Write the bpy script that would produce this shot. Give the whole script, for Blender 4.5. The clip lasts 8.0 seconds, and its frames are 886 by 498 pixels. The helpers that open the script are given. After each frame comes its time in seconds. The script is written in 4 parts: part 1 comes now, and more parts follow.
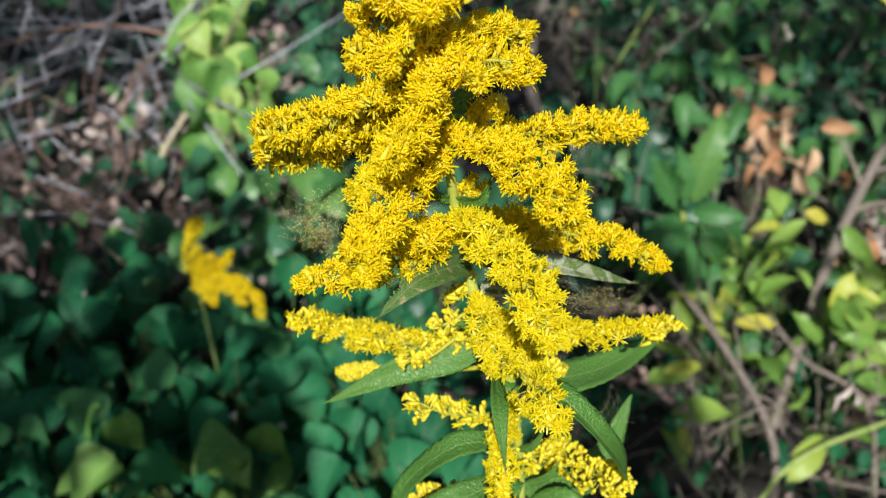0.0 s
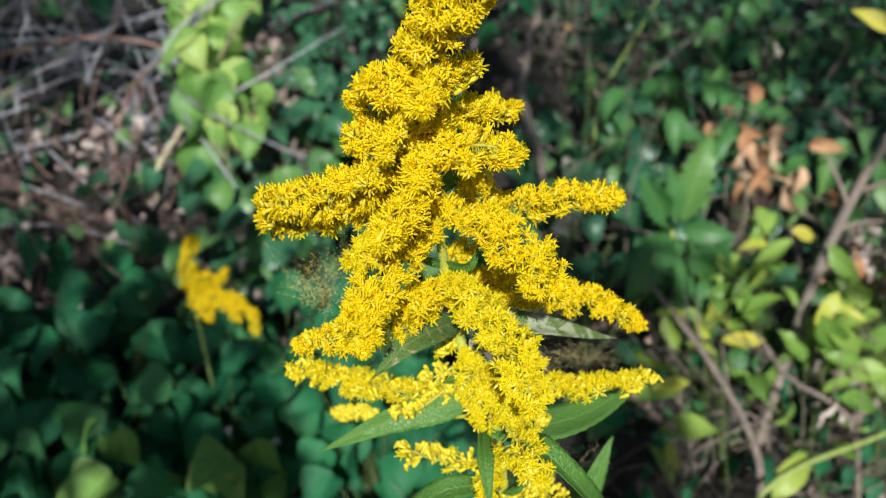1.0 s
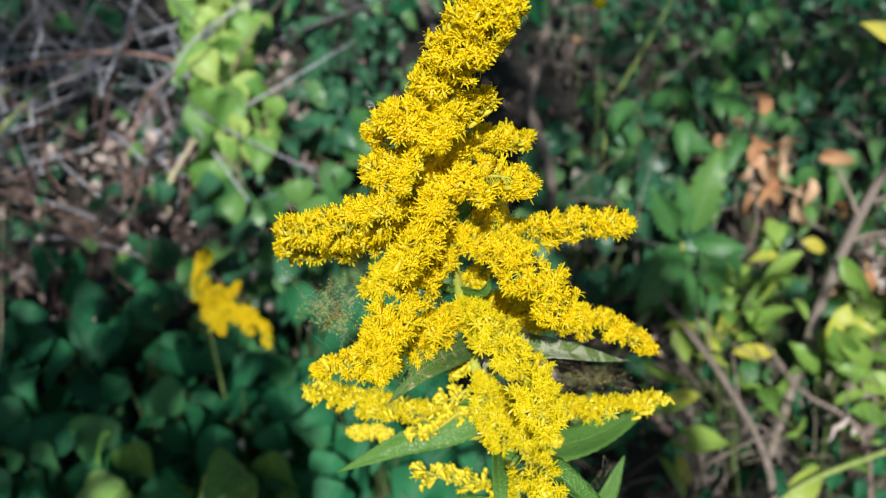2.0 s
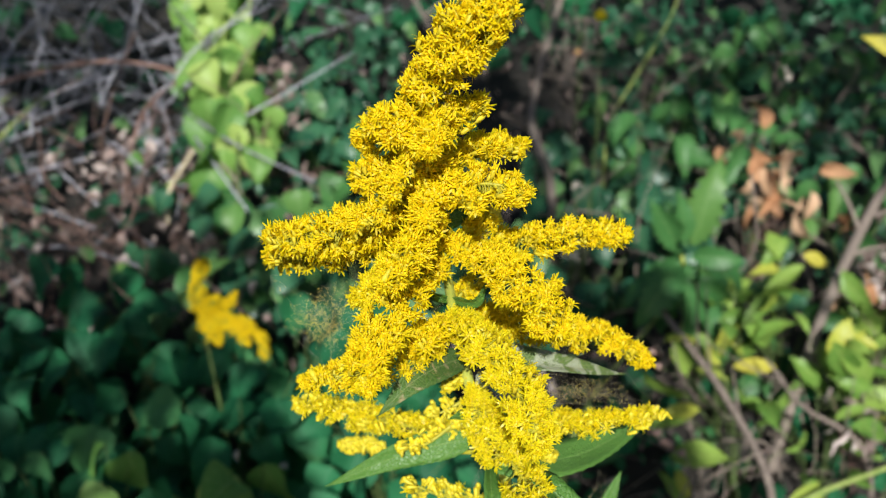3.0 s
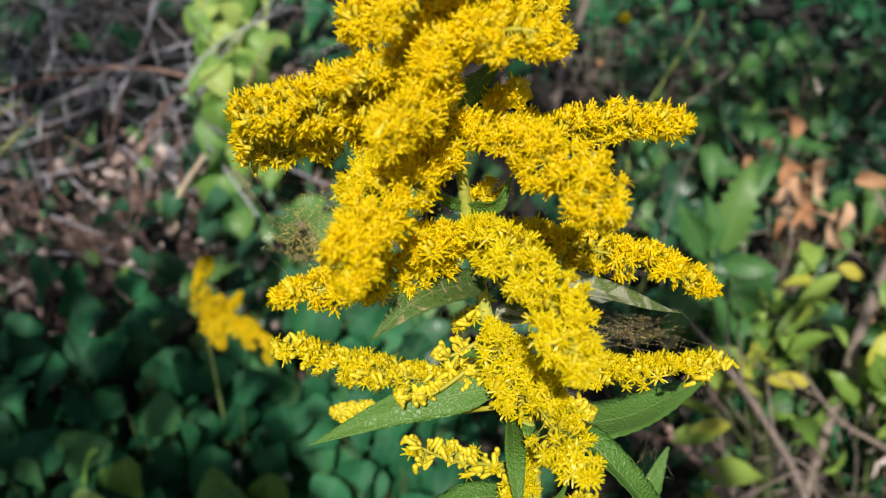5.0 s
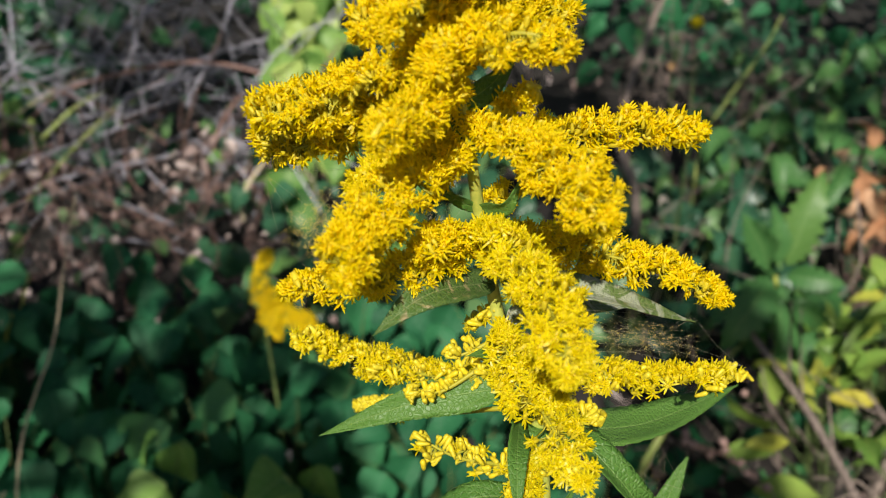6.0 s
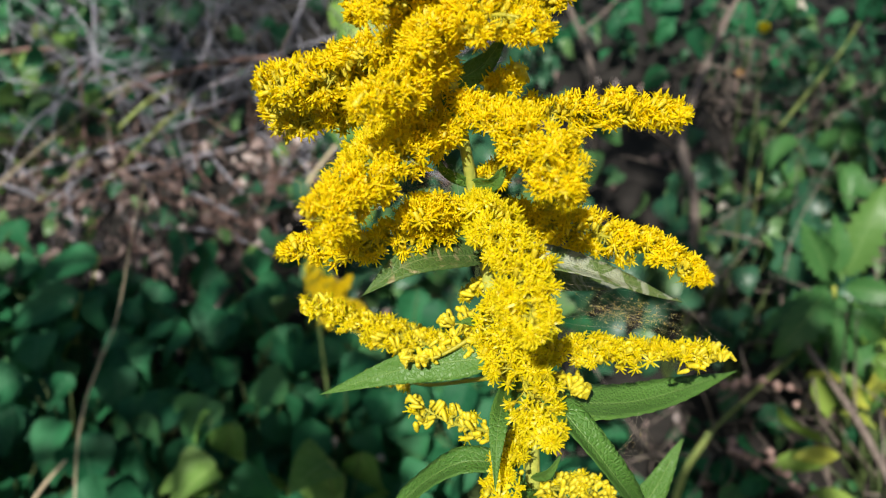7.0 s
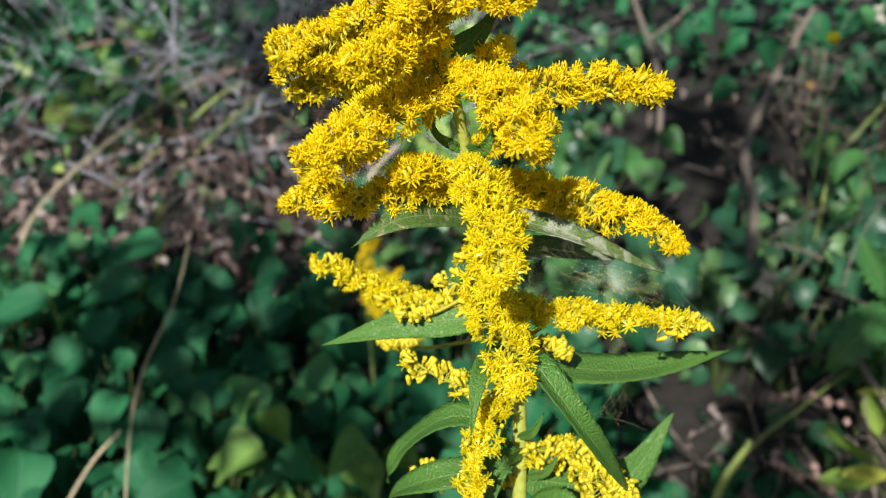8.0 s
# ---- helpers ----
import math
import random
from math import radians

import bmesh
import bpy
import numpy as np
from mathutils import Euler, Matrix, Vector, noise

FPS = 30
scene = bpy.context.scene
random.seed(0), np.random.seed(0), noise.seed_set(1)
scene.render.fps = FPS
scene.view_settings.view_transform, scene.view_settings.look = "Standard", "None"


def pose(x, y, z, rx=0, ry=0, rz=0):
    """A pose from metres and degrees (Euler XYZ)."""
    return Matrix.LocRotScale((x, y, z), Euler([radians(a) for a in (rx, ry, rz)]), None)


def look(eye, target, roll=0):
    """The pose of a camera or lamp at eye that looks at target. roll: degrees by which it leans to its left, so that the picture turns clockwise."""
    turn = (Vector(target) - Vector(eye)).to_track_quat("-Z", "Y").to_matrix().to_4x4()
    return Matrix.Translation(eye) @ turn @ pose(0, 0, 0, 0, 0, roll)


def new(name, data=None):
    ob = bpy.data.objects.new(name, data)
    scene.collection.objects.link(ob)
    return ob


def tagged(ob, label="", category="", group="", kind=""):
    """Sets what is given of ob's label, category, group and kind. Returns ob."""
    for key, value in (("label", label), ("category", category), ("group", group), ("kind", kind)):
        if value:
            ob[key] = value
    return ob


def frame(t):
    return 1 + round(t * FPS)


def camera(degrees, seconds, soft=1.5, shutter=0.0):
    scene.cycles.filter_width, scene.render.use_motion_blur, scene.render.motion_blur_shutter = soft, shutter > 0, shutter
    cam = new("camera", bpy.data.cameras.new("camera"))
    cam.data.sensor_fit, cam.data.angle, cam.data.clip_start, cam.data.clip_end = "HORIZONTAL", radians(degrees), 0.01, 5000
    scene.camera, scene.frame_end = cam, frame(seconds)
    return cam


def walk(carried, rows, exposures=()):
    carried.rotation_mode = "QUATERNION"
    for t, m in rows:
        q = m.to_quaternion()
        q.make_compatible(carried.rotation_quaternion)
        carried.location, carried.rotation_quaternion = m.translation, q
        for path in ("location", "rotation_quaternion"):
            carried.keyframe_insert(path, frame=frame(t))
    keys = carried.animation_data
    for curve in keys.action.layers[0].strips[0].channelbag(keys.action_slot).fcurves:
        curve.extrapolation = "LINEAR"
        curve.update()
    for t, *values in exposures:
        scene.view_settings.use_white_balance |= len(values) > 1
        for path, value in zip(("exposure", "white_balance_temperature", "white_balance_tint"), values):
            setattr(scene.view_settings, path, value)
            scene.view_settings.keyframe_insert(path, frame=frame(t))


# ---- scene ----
cam = camera(54.0, 8.0, soft=1.1)
PATH = [
    (0, (0.021, 0.016, 0.967), (-0.007, 1.892, 0.274), 0.2),
    (0.5, (0.02, 0.014, 0.981), (0.01, 1.893, 0.296), 0.5),
    (1, (0.022, 0.005, 0.993), (0.009, 1.884, 0.307), 0.7),
    (1.5, (0.02, -0.001, 1.001), (-0.005, 1.881, 0.322), 0.6),
    (2.8, (0.022, 0.006, 1.001), (-0.02, 1.899, 0.355), 0.2),
    (3, (0.023, 0.007, 0.998), (-0.014, 1.901, 0.357), 0.7),
    (3.5, (0.019, 0.02, 0.985), (-0.004, 1.916, 0.349), 1.3),
    (4, (0.008, 0.037, 0.964), (0.015, 1.941, 0.35), 1.4),
    (4.2, (0.009, 0.045, 0.958), (0.017, 1.951, 0.352), 1.3),
    (5.3, (0.031, 0.054, 0.939), (-0.1, 1.968, 0.371), 1.1),
    (5.5, (0.035, 0.05, 0.939), (-0.131, 1.961, 0.372), 1.3),
    (6, (0.041, 0.052, 0.942), (-0.195, 1.952, 0.365), 1.7),
    (6.5, (0.053, 0.041, 0.936), (-0.247, 1.935, 0.365), 2.0),
    (7, (0.066, 0.039, 0.938), (-0.323, 1.915, 0.362), 2.5),
    (7.5, (0.083, 0.036, 0.936), (-0.399, 1.886, 0.35), 3.0),
    (8, (0.095, 0.025, 0.93), (-0.445, 1.865, 0.362), 3.8),
]
walk(cam, [(t, look(eye, target, roll)) for t, eye, target, roll in PATH],
     [(0.0, 0.29, 6300, 7.0), (1.5, 0.26, 6300, 7.5), (3.5, 0.28, 6400, 10.0), (5.5, 0.10, 6850, 15.0), (6.5, 0.21, 6780, 13.0), (8.0, 0.37, 6450, 10.0)])
cam.data.dof.use_dof = True
cam.data.dof.focus_distance, cam.data.dof.aperture_fstop = 0.258, 13.5

# ---- world and sun ----
SUN_TRAVEL = Vector((0.015, 0.82, -0.467)).normalized()
world = bpy.data.worlds.new("sky")
scene.world = world
world.use_nodes = True
wn = world.node_tree.nodes
sky = wn.new("ShaderNodeTexSky")
sky.sky_type, sky.sun_disc = "NISHITA", False
sky.sun_elevation = math.asin(-SUN_TRAVEL.z)
sky.sun_rotation = math.atan2(-SUN_TRAVEL.x, -SUN_TRAVEL.y)
world.node_tree.links.new(sky.outputs[0], wn["Background"].inputs[0])
wn["Background"].inputs[1].default_value = 0.046
sun = new("sun", bpy.data.lights.new("sun", "SUN"))
sun.data.energy, sun.data.angle, sun.data.color = 5.0, radians(0.6), (1.0, 0.96, 0.90)
sun.matrix_world = look(-SUN_TRAVEL * 10, (0, 0, 0))

# ---- materials ----
R = random.Random(7)


def shader(name):
    m = bpy.data.materials.new(name)
    m.use_nodes = True
    nt = m.node_tree
    return m, nt, nt.nodes["Principled BSDF"], nt.nodes["Material Output"]


def add(nt, kind, *links, **values):
    n = nt.nodes.new(kind)
    for k, v in values.items():
        setattr(n, k, v)
    for slot, value in links:
        if isinstance(value, bpy.types.NodeSocket):
            nt.links.new(value, n.inputs[slot])
        else:
            n.inputs[slot].default_value = value
    return n


def calc(nt, op, a, b=0.0, c=0.0):
    return add(nt, "ShaderNodeMath", (0, a), (1, b), (2, c), operation=op).outputs[0]


def blend(nt, f, a, b):
    n = add(nt, "ShaderNodeMix", data_type="RGBA")
    for slot, value in ((0, f), (6, a), (7, b)):
        if isinstance(value, bpy.types.NodeSocket):
            nt.links.new(value, n.inputs[slot])
        else:
            n.inputs[slot].default_value = value if slot == 0 else (*value, 1)
    return n.outputs[2]


def ramp(nt, f, lo, hi):
    n = add(nt, "ShaderNodeMapRange", (0, f), (1, lo), (2, hi))
    n.interpolation_type = "SMOOTHSTEP"
    return n.outputs[0]


def chance(nt):
    """One random value for each piece, whether it is an object or an island of a joined mesh."""
    a = nt.nodes.new("ShaderNodeObjectInfo").outputs["Random"]
    b = nt.nodes.new("ShaderNodeNewGeometry").outputs["Random Per Island"]
    return calc(nt, "FRACT", calc(nt, "ADD", a, b))


def fine(nt, size, detail=3.0, rough=0.55):
    g = nt.nodes.new("ShaderNodeNewGeometry")
    return add(nt, "ShaderNodeTexNoise", ("Vector", g.outputs["Position"]), ("Scale", 1.0 / size), ("Detail", detail), ("Roughness", rough)).outputs["Fac"]


def leaf_material(name, dark, light, odd, vein, rough=0.42, through_light=0.28, side_veins=9.0, odd_part=0.15, spots=0.0, relief=0.4, net=0.0, patch=None, patch_cut=0.47):
    m, nt, p, out = shader(name)
    uv = add(nt, "ShaderNodeUVMap")
    sep = add(nt, "ShaderNodeSeparateXYZ", (0, uv.outputs[0]))
    u, v = sep.outputs[0], calc(nt, "ABSOLUTE", calc(nt, "SUBTRACT", sep.outputs[1], 0.5))
    r = chance(nt)
    col = blend(nt, r, dark, light)
    col = blend(nt, calc(nt, "MULTIPLY", ramp(nt, r, 1 - odd_part - 0.02, 1 - odd_part + 0.02), 0.8), col, odd)
    n1 = fine(nt, 0.012)
    col = blend(nt, calc(nt, "MULTIPLY", ramp(nt, n1, 0.45, 0.75), 0.35), col, light)
    rib = calc(nt, "SUBTRACT", 1.0, ramp(nt, v, 0.008, 0.03))
    wave = calc(nt, "SINE", calc(nt, "MULTIPLY", calc(nt, "SUBTRACT", u, calc(nt, "MULTIPLY", v, 0.55)), side_veins * 6.283))
    lines = ramp(nt, wave, 0.93, 1.0)
    veins = calc(nt, "MAXIMUM", rib, calc(nt, "MULTIPLY", lines, 0.6))
    col = blend(nt, calc(nt, "MULTIPLY", veins, 0.55), col, vein)
    if spots:
        n2 = fine(nt, 0.006, 2.0)
        col = blend(nt, calc(nt, "MULTIPLY", ramp(nt, n2, 0.62, 0.70), spots), col, (0.30, 0.20, 0.10))
    if patch:
        n3 = add(nt, "ShaderNodeTexNoise", ("Vector", nt.nodes.new("ShaderNodeNewGeometry").outputs["Position"]), ("Scale", 130.0), ("Detail", 3.0), ("Distortion", 1.2)).outputs["Fac"]
        col = blend(nt, calc(nt, "MULTIPLY", ramp(nt, n3, patch_cut, patch_cut + 0.11), 0.85), col, patch)
        col = blend(nt, calc(nt, "MULTIPLY", ramp(nt, n3, 0.68, 0.72), 0.8), col, (0.16, 0.10, 0.05))
    h = calc(nt, "SUBTRACT", fine(nt, 0.002), calc(nt, "MULTIPLY", veins, 0.8))
    if net:
        cell = add(nt, "ShaderNodeTexVoronoi", ("Vector", nt.nodes.new("ShaderNodeNewGeometry").outputs["Position"]), ("Scale", 620.0), feature="DISTANCE_TO_EDGE").outputs["Distance"]
        web_ = calc(nt, "SUBTRACT", 1.0, ramp(nt, cell, 0.02, 0.22))
        col = blend(nt, calc(nt, "MULTIPLY", web_, net), col, vein)
        h = calc(nt, "SUBTRACT", h, calc(nt, "MULTIPLY", web_, 0.9))
    nt.links.new(col, p.inputs["Base Color"])
    p.inputs["Roughness"].default_value = rough
    p.inputs["Specular IOR Level"].default_value = 0.35
    b = add(nt, "ShaderNodeBump", ("Strength", relief), ("Distance", 0.0006), ("Height", h))
    nt.links.new(b.outputs[0], p.inputs["Normal"])
    tr = add(nt, "ShaderNodeBsdfTranslucent", (0, col))
    mix = add(nt, "ShaderNodeMixShader", (0, through_light), (1, p.outputs[0]), (2, tr.outputs[0]))
    nt.links.new(mix.outputs[0], out.inputs[0])
    return m


def plain_material(name, a, b, size=0.01, rough=0.8, relief=0.5, through_light=0.0, c=None, gloss=0.5, lit=None):
    """Two tones mixed by grain, with a tone for each piece."""
    m, nt, p, out = shader(name)
    n = fine(nt, size, 5.0, 0.6)
    col = blend(nt, ramp(nt, n, 0.35, 0.68), a, b)
    r = chance(nt)
    col = blend(nt, calc(nt, "MULTIPLY", r, 0.55), col, c or b)
    p.inputs["Specular IOR Level"].default_value = gloss
    nt.links.new(col, p.inputs["Base Color"])
    p.inputs["Roughness"].default_value = rough
    bump = add(nt, "ShaderNodeBump", ("Strength", relief), ("Distance", size * 0.2), ("Height", fine(nt, size * 0.3)))
    nt.links.new(bump.outputs[0], p.inputs["Normal"])
    if through_light:
        tr = add(nt, "ShaderNodeBsdfTranslucent", (0, (*lit, 1) if lit else col))
        mix = add(nt, "ShaderNodeMixShader", (0, through_light), (1, p.outputs[0]), (2, tr.outputs[0]))
        nt.links.new(mix.outputs[0], out.inputs[0])
    return m


PETAL = plain_material("petal_yellow", (0.93, 0.705, 0.003), (0.96, 0.79, 0.005), 0.003, 0.42, 0.1, 0.60, (0.96, 0.86, 0.012), 0.35, (0.95, 0.80, 0.004))
DISC = plain_material("disc_yellow", (0.90, 0.65, 0.004), (0.95, 0.745, 0.006), 0.002, 0.5, 0.3, 0.30, (0.94, 0.82, 0.014), 0.25, (0.95, 0.75, 0.004))
# paler, glossier copy of PETAL: stronger sun put into the colour
SUNLIT_PETAL = plain_material("petal_sunlit_yellow", (0.94, 0.76, 0.004), (0.96, 0.84, 0.008), 0.003, 0.36, 0.1, 0.60, (0.97, 0.91, 0.035), 0.5, (0.95, 0.87, 0.008))
BUD = plain_material("bud_yellow", (0.76, 0.62, 0.02), (0.88, 0.72, 0.03), 0.002, 0.38, 0.15, 0.22, (0.66, 0.62, 0.06), 0.4, (0.85, 0.75, 0.03))
CALYX = plain_material("bract_green", (0.70, 0.60, 0.025), (0.82, 0.70, 0.035), 0.002, 0.5, 0.2, 0.38)
AXIS = plain_material("flower_axis_green", (0.46, 0.46, 0.04), (0.62, 0.58, 0.05), 0.002, 0.5, 0.2, 0.35)
STEM = plain_material("stem_green", (0.28, 0.36, 0.05), (0.46, 0.48, 0.09), 0.003, 0.5, 0.35)
BLADE = leaf_material("goldenrod_leaf", (0.068, 0.185, 0.030), (0.115, 0.26, 0.045), (0.09, 0.21, 0.035), (0.24, 0.38, 0.11), 0.42, 0.22, 9.0, 0.1, relief=0.5, net=0.10)
MINED = leaf_material("mined_leaf", (0.06, 0.13, 0.025), (0.10, 0.18, 0.04), (0.12, 0.19, 0.05), (0.3, 0.34, 0.16), 0.5, 0.2, 8.0, 0.3, 0.3, net=0.2, patch=(0.42, 0.46, 0.34))
BROWNED = leaf_material("browned_leaf", (0.055, 0.13, 0.025), (0.085, 0.17, 0.035), (0.09, 0.16, 0.04), (0.24, 0.30, 0.12), 0.5, 0.2, 8.0, 0.3, 0.3, net=0.15, patch=(0.34, 0.29, 0.15), patch_cut=0.55)
BROAD = leaf_material("broad_leaf", (0.006, 0.088, 0.036), (0.028, 0.190, 0.070), (0.07, 0.22, 0.07), (0.07, 0.21, 0.11), 0.62, 0.2, 5.0, 0.08, relief=1.0)
LIME = leaf_material("vine_leaf", (0.10, 0.25, 0.05), (0.25, 0.43, 0.10), (0.40, 0.52, 0.14), (0.32, 0.45, 0.16), 0.45, 0.3, 5.0, 0.2)
IVY = leaf_material("ivy_leaf", (0.016, 0.08, 0.044), (0.048, 0.16, 0.078), (0.14, 0.27, 0.09), (0.12, 0.2, 0.08), 0.35, 0.2, 5.0, 0.15)
FAN = leaf_material("lobed_leaf", (0.04, 0.145, 0.042), (0.075, 0.215, 0.058), (0.12, 0.25, 0.06), (0.20, 0.34, 0.12), 0.42, 0.25, 6.0, 0.15)
YELLOWGREEN = leaf_material("yellow_green_leaf", (0.11, 0.26, 0.045), (0.29, 0.43, 0.08), (0.52, 0.52, 0.07), (0.4, 0.48, 0.14), 0.4, 0.3, 6.0, 0.10, 0.25)
LEMON = leaf_material("lemon_leaf", (0.50, 0.46, 0.06), (0.60, 0.55, 0.09), (0.5, 0.44, 0.05), (0.7, 0.62, 0.2), 0.45, 0.3, 6.0, 0.1, 0.2)
DRY = leaf_material("dry_leaf", (0.38, 0.18, 0.085), (0.52, 0.30, 0.165), (0.60, 0.42, 0.28), (0.36, 0.2, 0.1), 0.75, 0.15, 6.0, 0.25, 0.4)
LITTER = leaf_material("litter_leaf", (0.14, 0.105, 0.095), (0.40, 0.30, 0.275), (0.60, 0.52, 0.49), (0.22, 0.16, 0.13), 0.85, 0.1, 6.0, 0.2, 0.4)
BARK = plain_material("grey_bark", (0.12, 0.095, 0.08), (0.27, 0.22, 0.185), 0.008, 0.85, 0.8)
TWIG = plain_material("grey_twig", (0.23, 0.23, 0.27), (0.50, 0.50, 0.57), 0.006, 0.8, 0.6)
CANE = plain_material("brown_cane", (0.17, 0.09, 0.075), (0.30, 0.19, 0.155), 0.01, 0.6, 0.5)
STALK = plain_material("dark_stalk", (0.06, 0.11, 0.03), (0.12, 0.17, 0.05), 0.01, 0.6, 0.3)
STRAW = plain_material("straw", (0.42, 0.35, 0.22), (0.58, 0.50, 0.34), 0.01, 0.7, 0.4)
GRASS = plain_material("grass_green", (0.24, 0.34, 0.08), (0.38, 0.46, 0.14), 0.01, 0.5, 0.3, 0.15)
THREAD = plain_material("web_thread", (0.26, 0.24, 0.16), (0.40, 0.37, 0.26), 0.002, 0.4, 0.0)
POLLEN = plain_material("pollen_dust", (0.62, 0.50, 0.06), (0.74, 0.62, 0.14), 0.002, 0.7, 0.0)
BERRY = plain_material("pink_seed", (0.36, 0.22, 0.19), (0.50, 0.34, 0.29), 0.005, 0.7, 0.4)
SOIL = plain_material("dark_soil", (0.012, 0.011, 0.009), (0.034, 0.029, 0.025), 0.03, 0.95, 0.9, 0.0, (0.020, 0.018, 0.015))

# ---- mesh tools ----


def catmull(points, n):
    """n + 1 places along a smooth line through the points."""
    p = [np.array(q, float) for q in points]
    p = [2 * p[0] - p[1], *p, 2 * p[-1] - p[-2]]
    made = []
    for k in np.linspace(0, len(p) - 3 - 1e-9, n + 1):
        i, t = int(k), k - int(k)
        a, b, c, d = p[i : i + 4]
        made.append(0.5 * (2 * b + (c - a) * t + (2 * a - 5 * b + 4 * c - d) * t * t + (3 * b - a - 3 * c + d) * t**3))
    return np.array(made)


def mesh_of(name, verts, faces, uv=None, smooth=True, slots=None, mats=()):
    me = bpy.data.meshes.new(name)
    me.from_pydata(np.asarray(verts).tolist(), [], faces if isinstance(faces, list) else faces.tolist())
    if uv is not None:
        layer = me.uv_layers.new(name="UVMap")
        idx = np.zeros(len(me.loops), np.int32)
        me.loops.foreach_get("vertex_index", idx)
        layer.data.foreach_set("uv", np.asarray(uv, np.float32)[idx].ravel())
    for m in mats:
        me.materials.append(m)
    if slots is not None:
        me.polygons.foreach_set("material_index", np.asarray(slots, np.int32))
    if smooth:
        me.polygons.foreach_set("use_smooth", np.ones(len(me.polygons), bool))
    return me


def part(name, me, mat, parent, label=""):
    if mat is not None and not me.materials:
        me.materials.append(mat)
    ob = new(name, me)
    ob.parent = parent
    return tagged(ob, label)


def thing(name, label, category, group="", kind="", at=(0, 0, 0)):
    ob = new(name)
    ob.empty_display_size = 0.02
    ob.location = at
    return tagged(ob, label, category, group, kind)


def tube(points, radii, sides=6, n=None):
    """Vertices and quads of a round bar along the points, closed at both ends."""
    line = catmull(points, n or 6 * (len(points) - 1))
    rad = np.interp(np.linspace(0, 1, len(line)), np.linspace(0, 1, len(radii)), radii)
    verts, faces = [], []
    side = None
    for i, p in enumerate(line):
        d = line[min(i + 1, len(line) - 1)] - line[max(i - 1, 0)]
        d = d / (np.linalg.norm(d) + 1e-12)
        if side is None:
            side = np.cross(d, (0.31, 0.22, 0.92) if abs(d[2]) < 0.9 else (1, 0, 0))
        side = side - d * (side @ d)
        side = side / np.linalg.norm(side)
        other = np.cross(d, side)
        for k in range(sides):
            a = 2 * math.pi * k / sides
            verts.append(p + rad[i] * (math.cos(a) * side + math.sin(a) * other))
    for i in range(len(line) - 1):
        for k in range(sides):
            a, b = i * sides + k, i * sides + (k + 1) % sides
            faces.append([a, b, b + sides, a + sides])
    faces.append(list(range(sides))[::-1])
    faces.append([len(verts) - sides + k for k in range(sides)])
    return np.array(verts), faces


def joined(pieces):
    """One set of vertices and faces from several."""
    verts, faces, base = [], [], 0
    for v, f in pieces:
        verts.append(v)
        faces.extend([[i + base for i in q] for q in f])
        base += len(v)
    return np.concatenate(verts), faces


def outline(kind, u):
    """Half the width of a leaf, as a part of its full half width, at u along it."""
    if kind == "lance":
        return math.sin(math.pi * u**0.62) ** 0.9 * (1 - 0.25 * u) * 1.1
    if kind == "ovate":
        return math.sin(math.pi * u**0.60) ** 0.85 * (1 - 0.45 * u * u) * 1.08
    if kind == "heart":
        return math.sin(math.pi * (0.10 + 0.90 * u) ** 0.72) ** 0.8 * (1 - 0.35 * u * u) * min(1.0, u / 0.10) ** 0.5 * 1.05
    if kind == "ellipse":
        return math.sin(math.pi * u**0.85) ** 0.8
    if kind == "obovate":
        return math.sin(math.pi * u**1.25) ** 0.7 if 0 < u < 1 else 0.0
    if kind == "lobed":
        return math.sin(math.pi * u**0.8) ** 0.6 * (0.72 + 0.28 * math.cos(2 * math.pi * 3.5 * u))
    return math.sin(math.pi * u)


def leaf_grid(length, width, kind="ovate", fold=0.25, droop=0.5, wave=0.04, teeth=0, n=8, m=4, seed=0, twist=0.0):
    """A leaf from the origin along +y, face up, with its uv."""
    rr = random.Random(seed)
    ph = [rr.uniform(0, 6.28) for _ in range(4)]
    verts, uv = [], []
    y, z = 0.0, 0.0
    for i in range(n + 1):
        u = (i / n) ** 1.25
        if i:
            a = -droop * (u - 0.15)
            y += math.cos(a) * length * (u - was)
            z += math.sin(a) * length * (u - was)
        was = u
        w = max(outline(kind, min(max(u, 1e-4), 1 - 1e-4)), 0.015) * width / 2
        if teeth and i % 2:
            w *= 1 - teeth
        for k in range(m + 1):
            v = 2 * k / m - 1
            dz = fold * abs(v) * w + wave * length * math.sin(5 * u + ph[0] + (2.5 if v > 0 else 0) + ph[1]) * v * v
            dx = v * w * math.cos(fold)
            t = twist * u
            verts.append((dx * math.cos(t) - dz * math.sin(t), y, z + dz * math.cos(t) + dx * math.sin(t)))
            uv.append((u, v / 2 + 0.5))
    faces = [[i * (m + 1) + k, i * (m + 1) + k + 1, (i + 1) * (m + 1) + k + 1, (i + 1) * (m + 1) + k] for i in range(n) for k in range(m)]
    return np.array(verts), faces, np.array(uv)


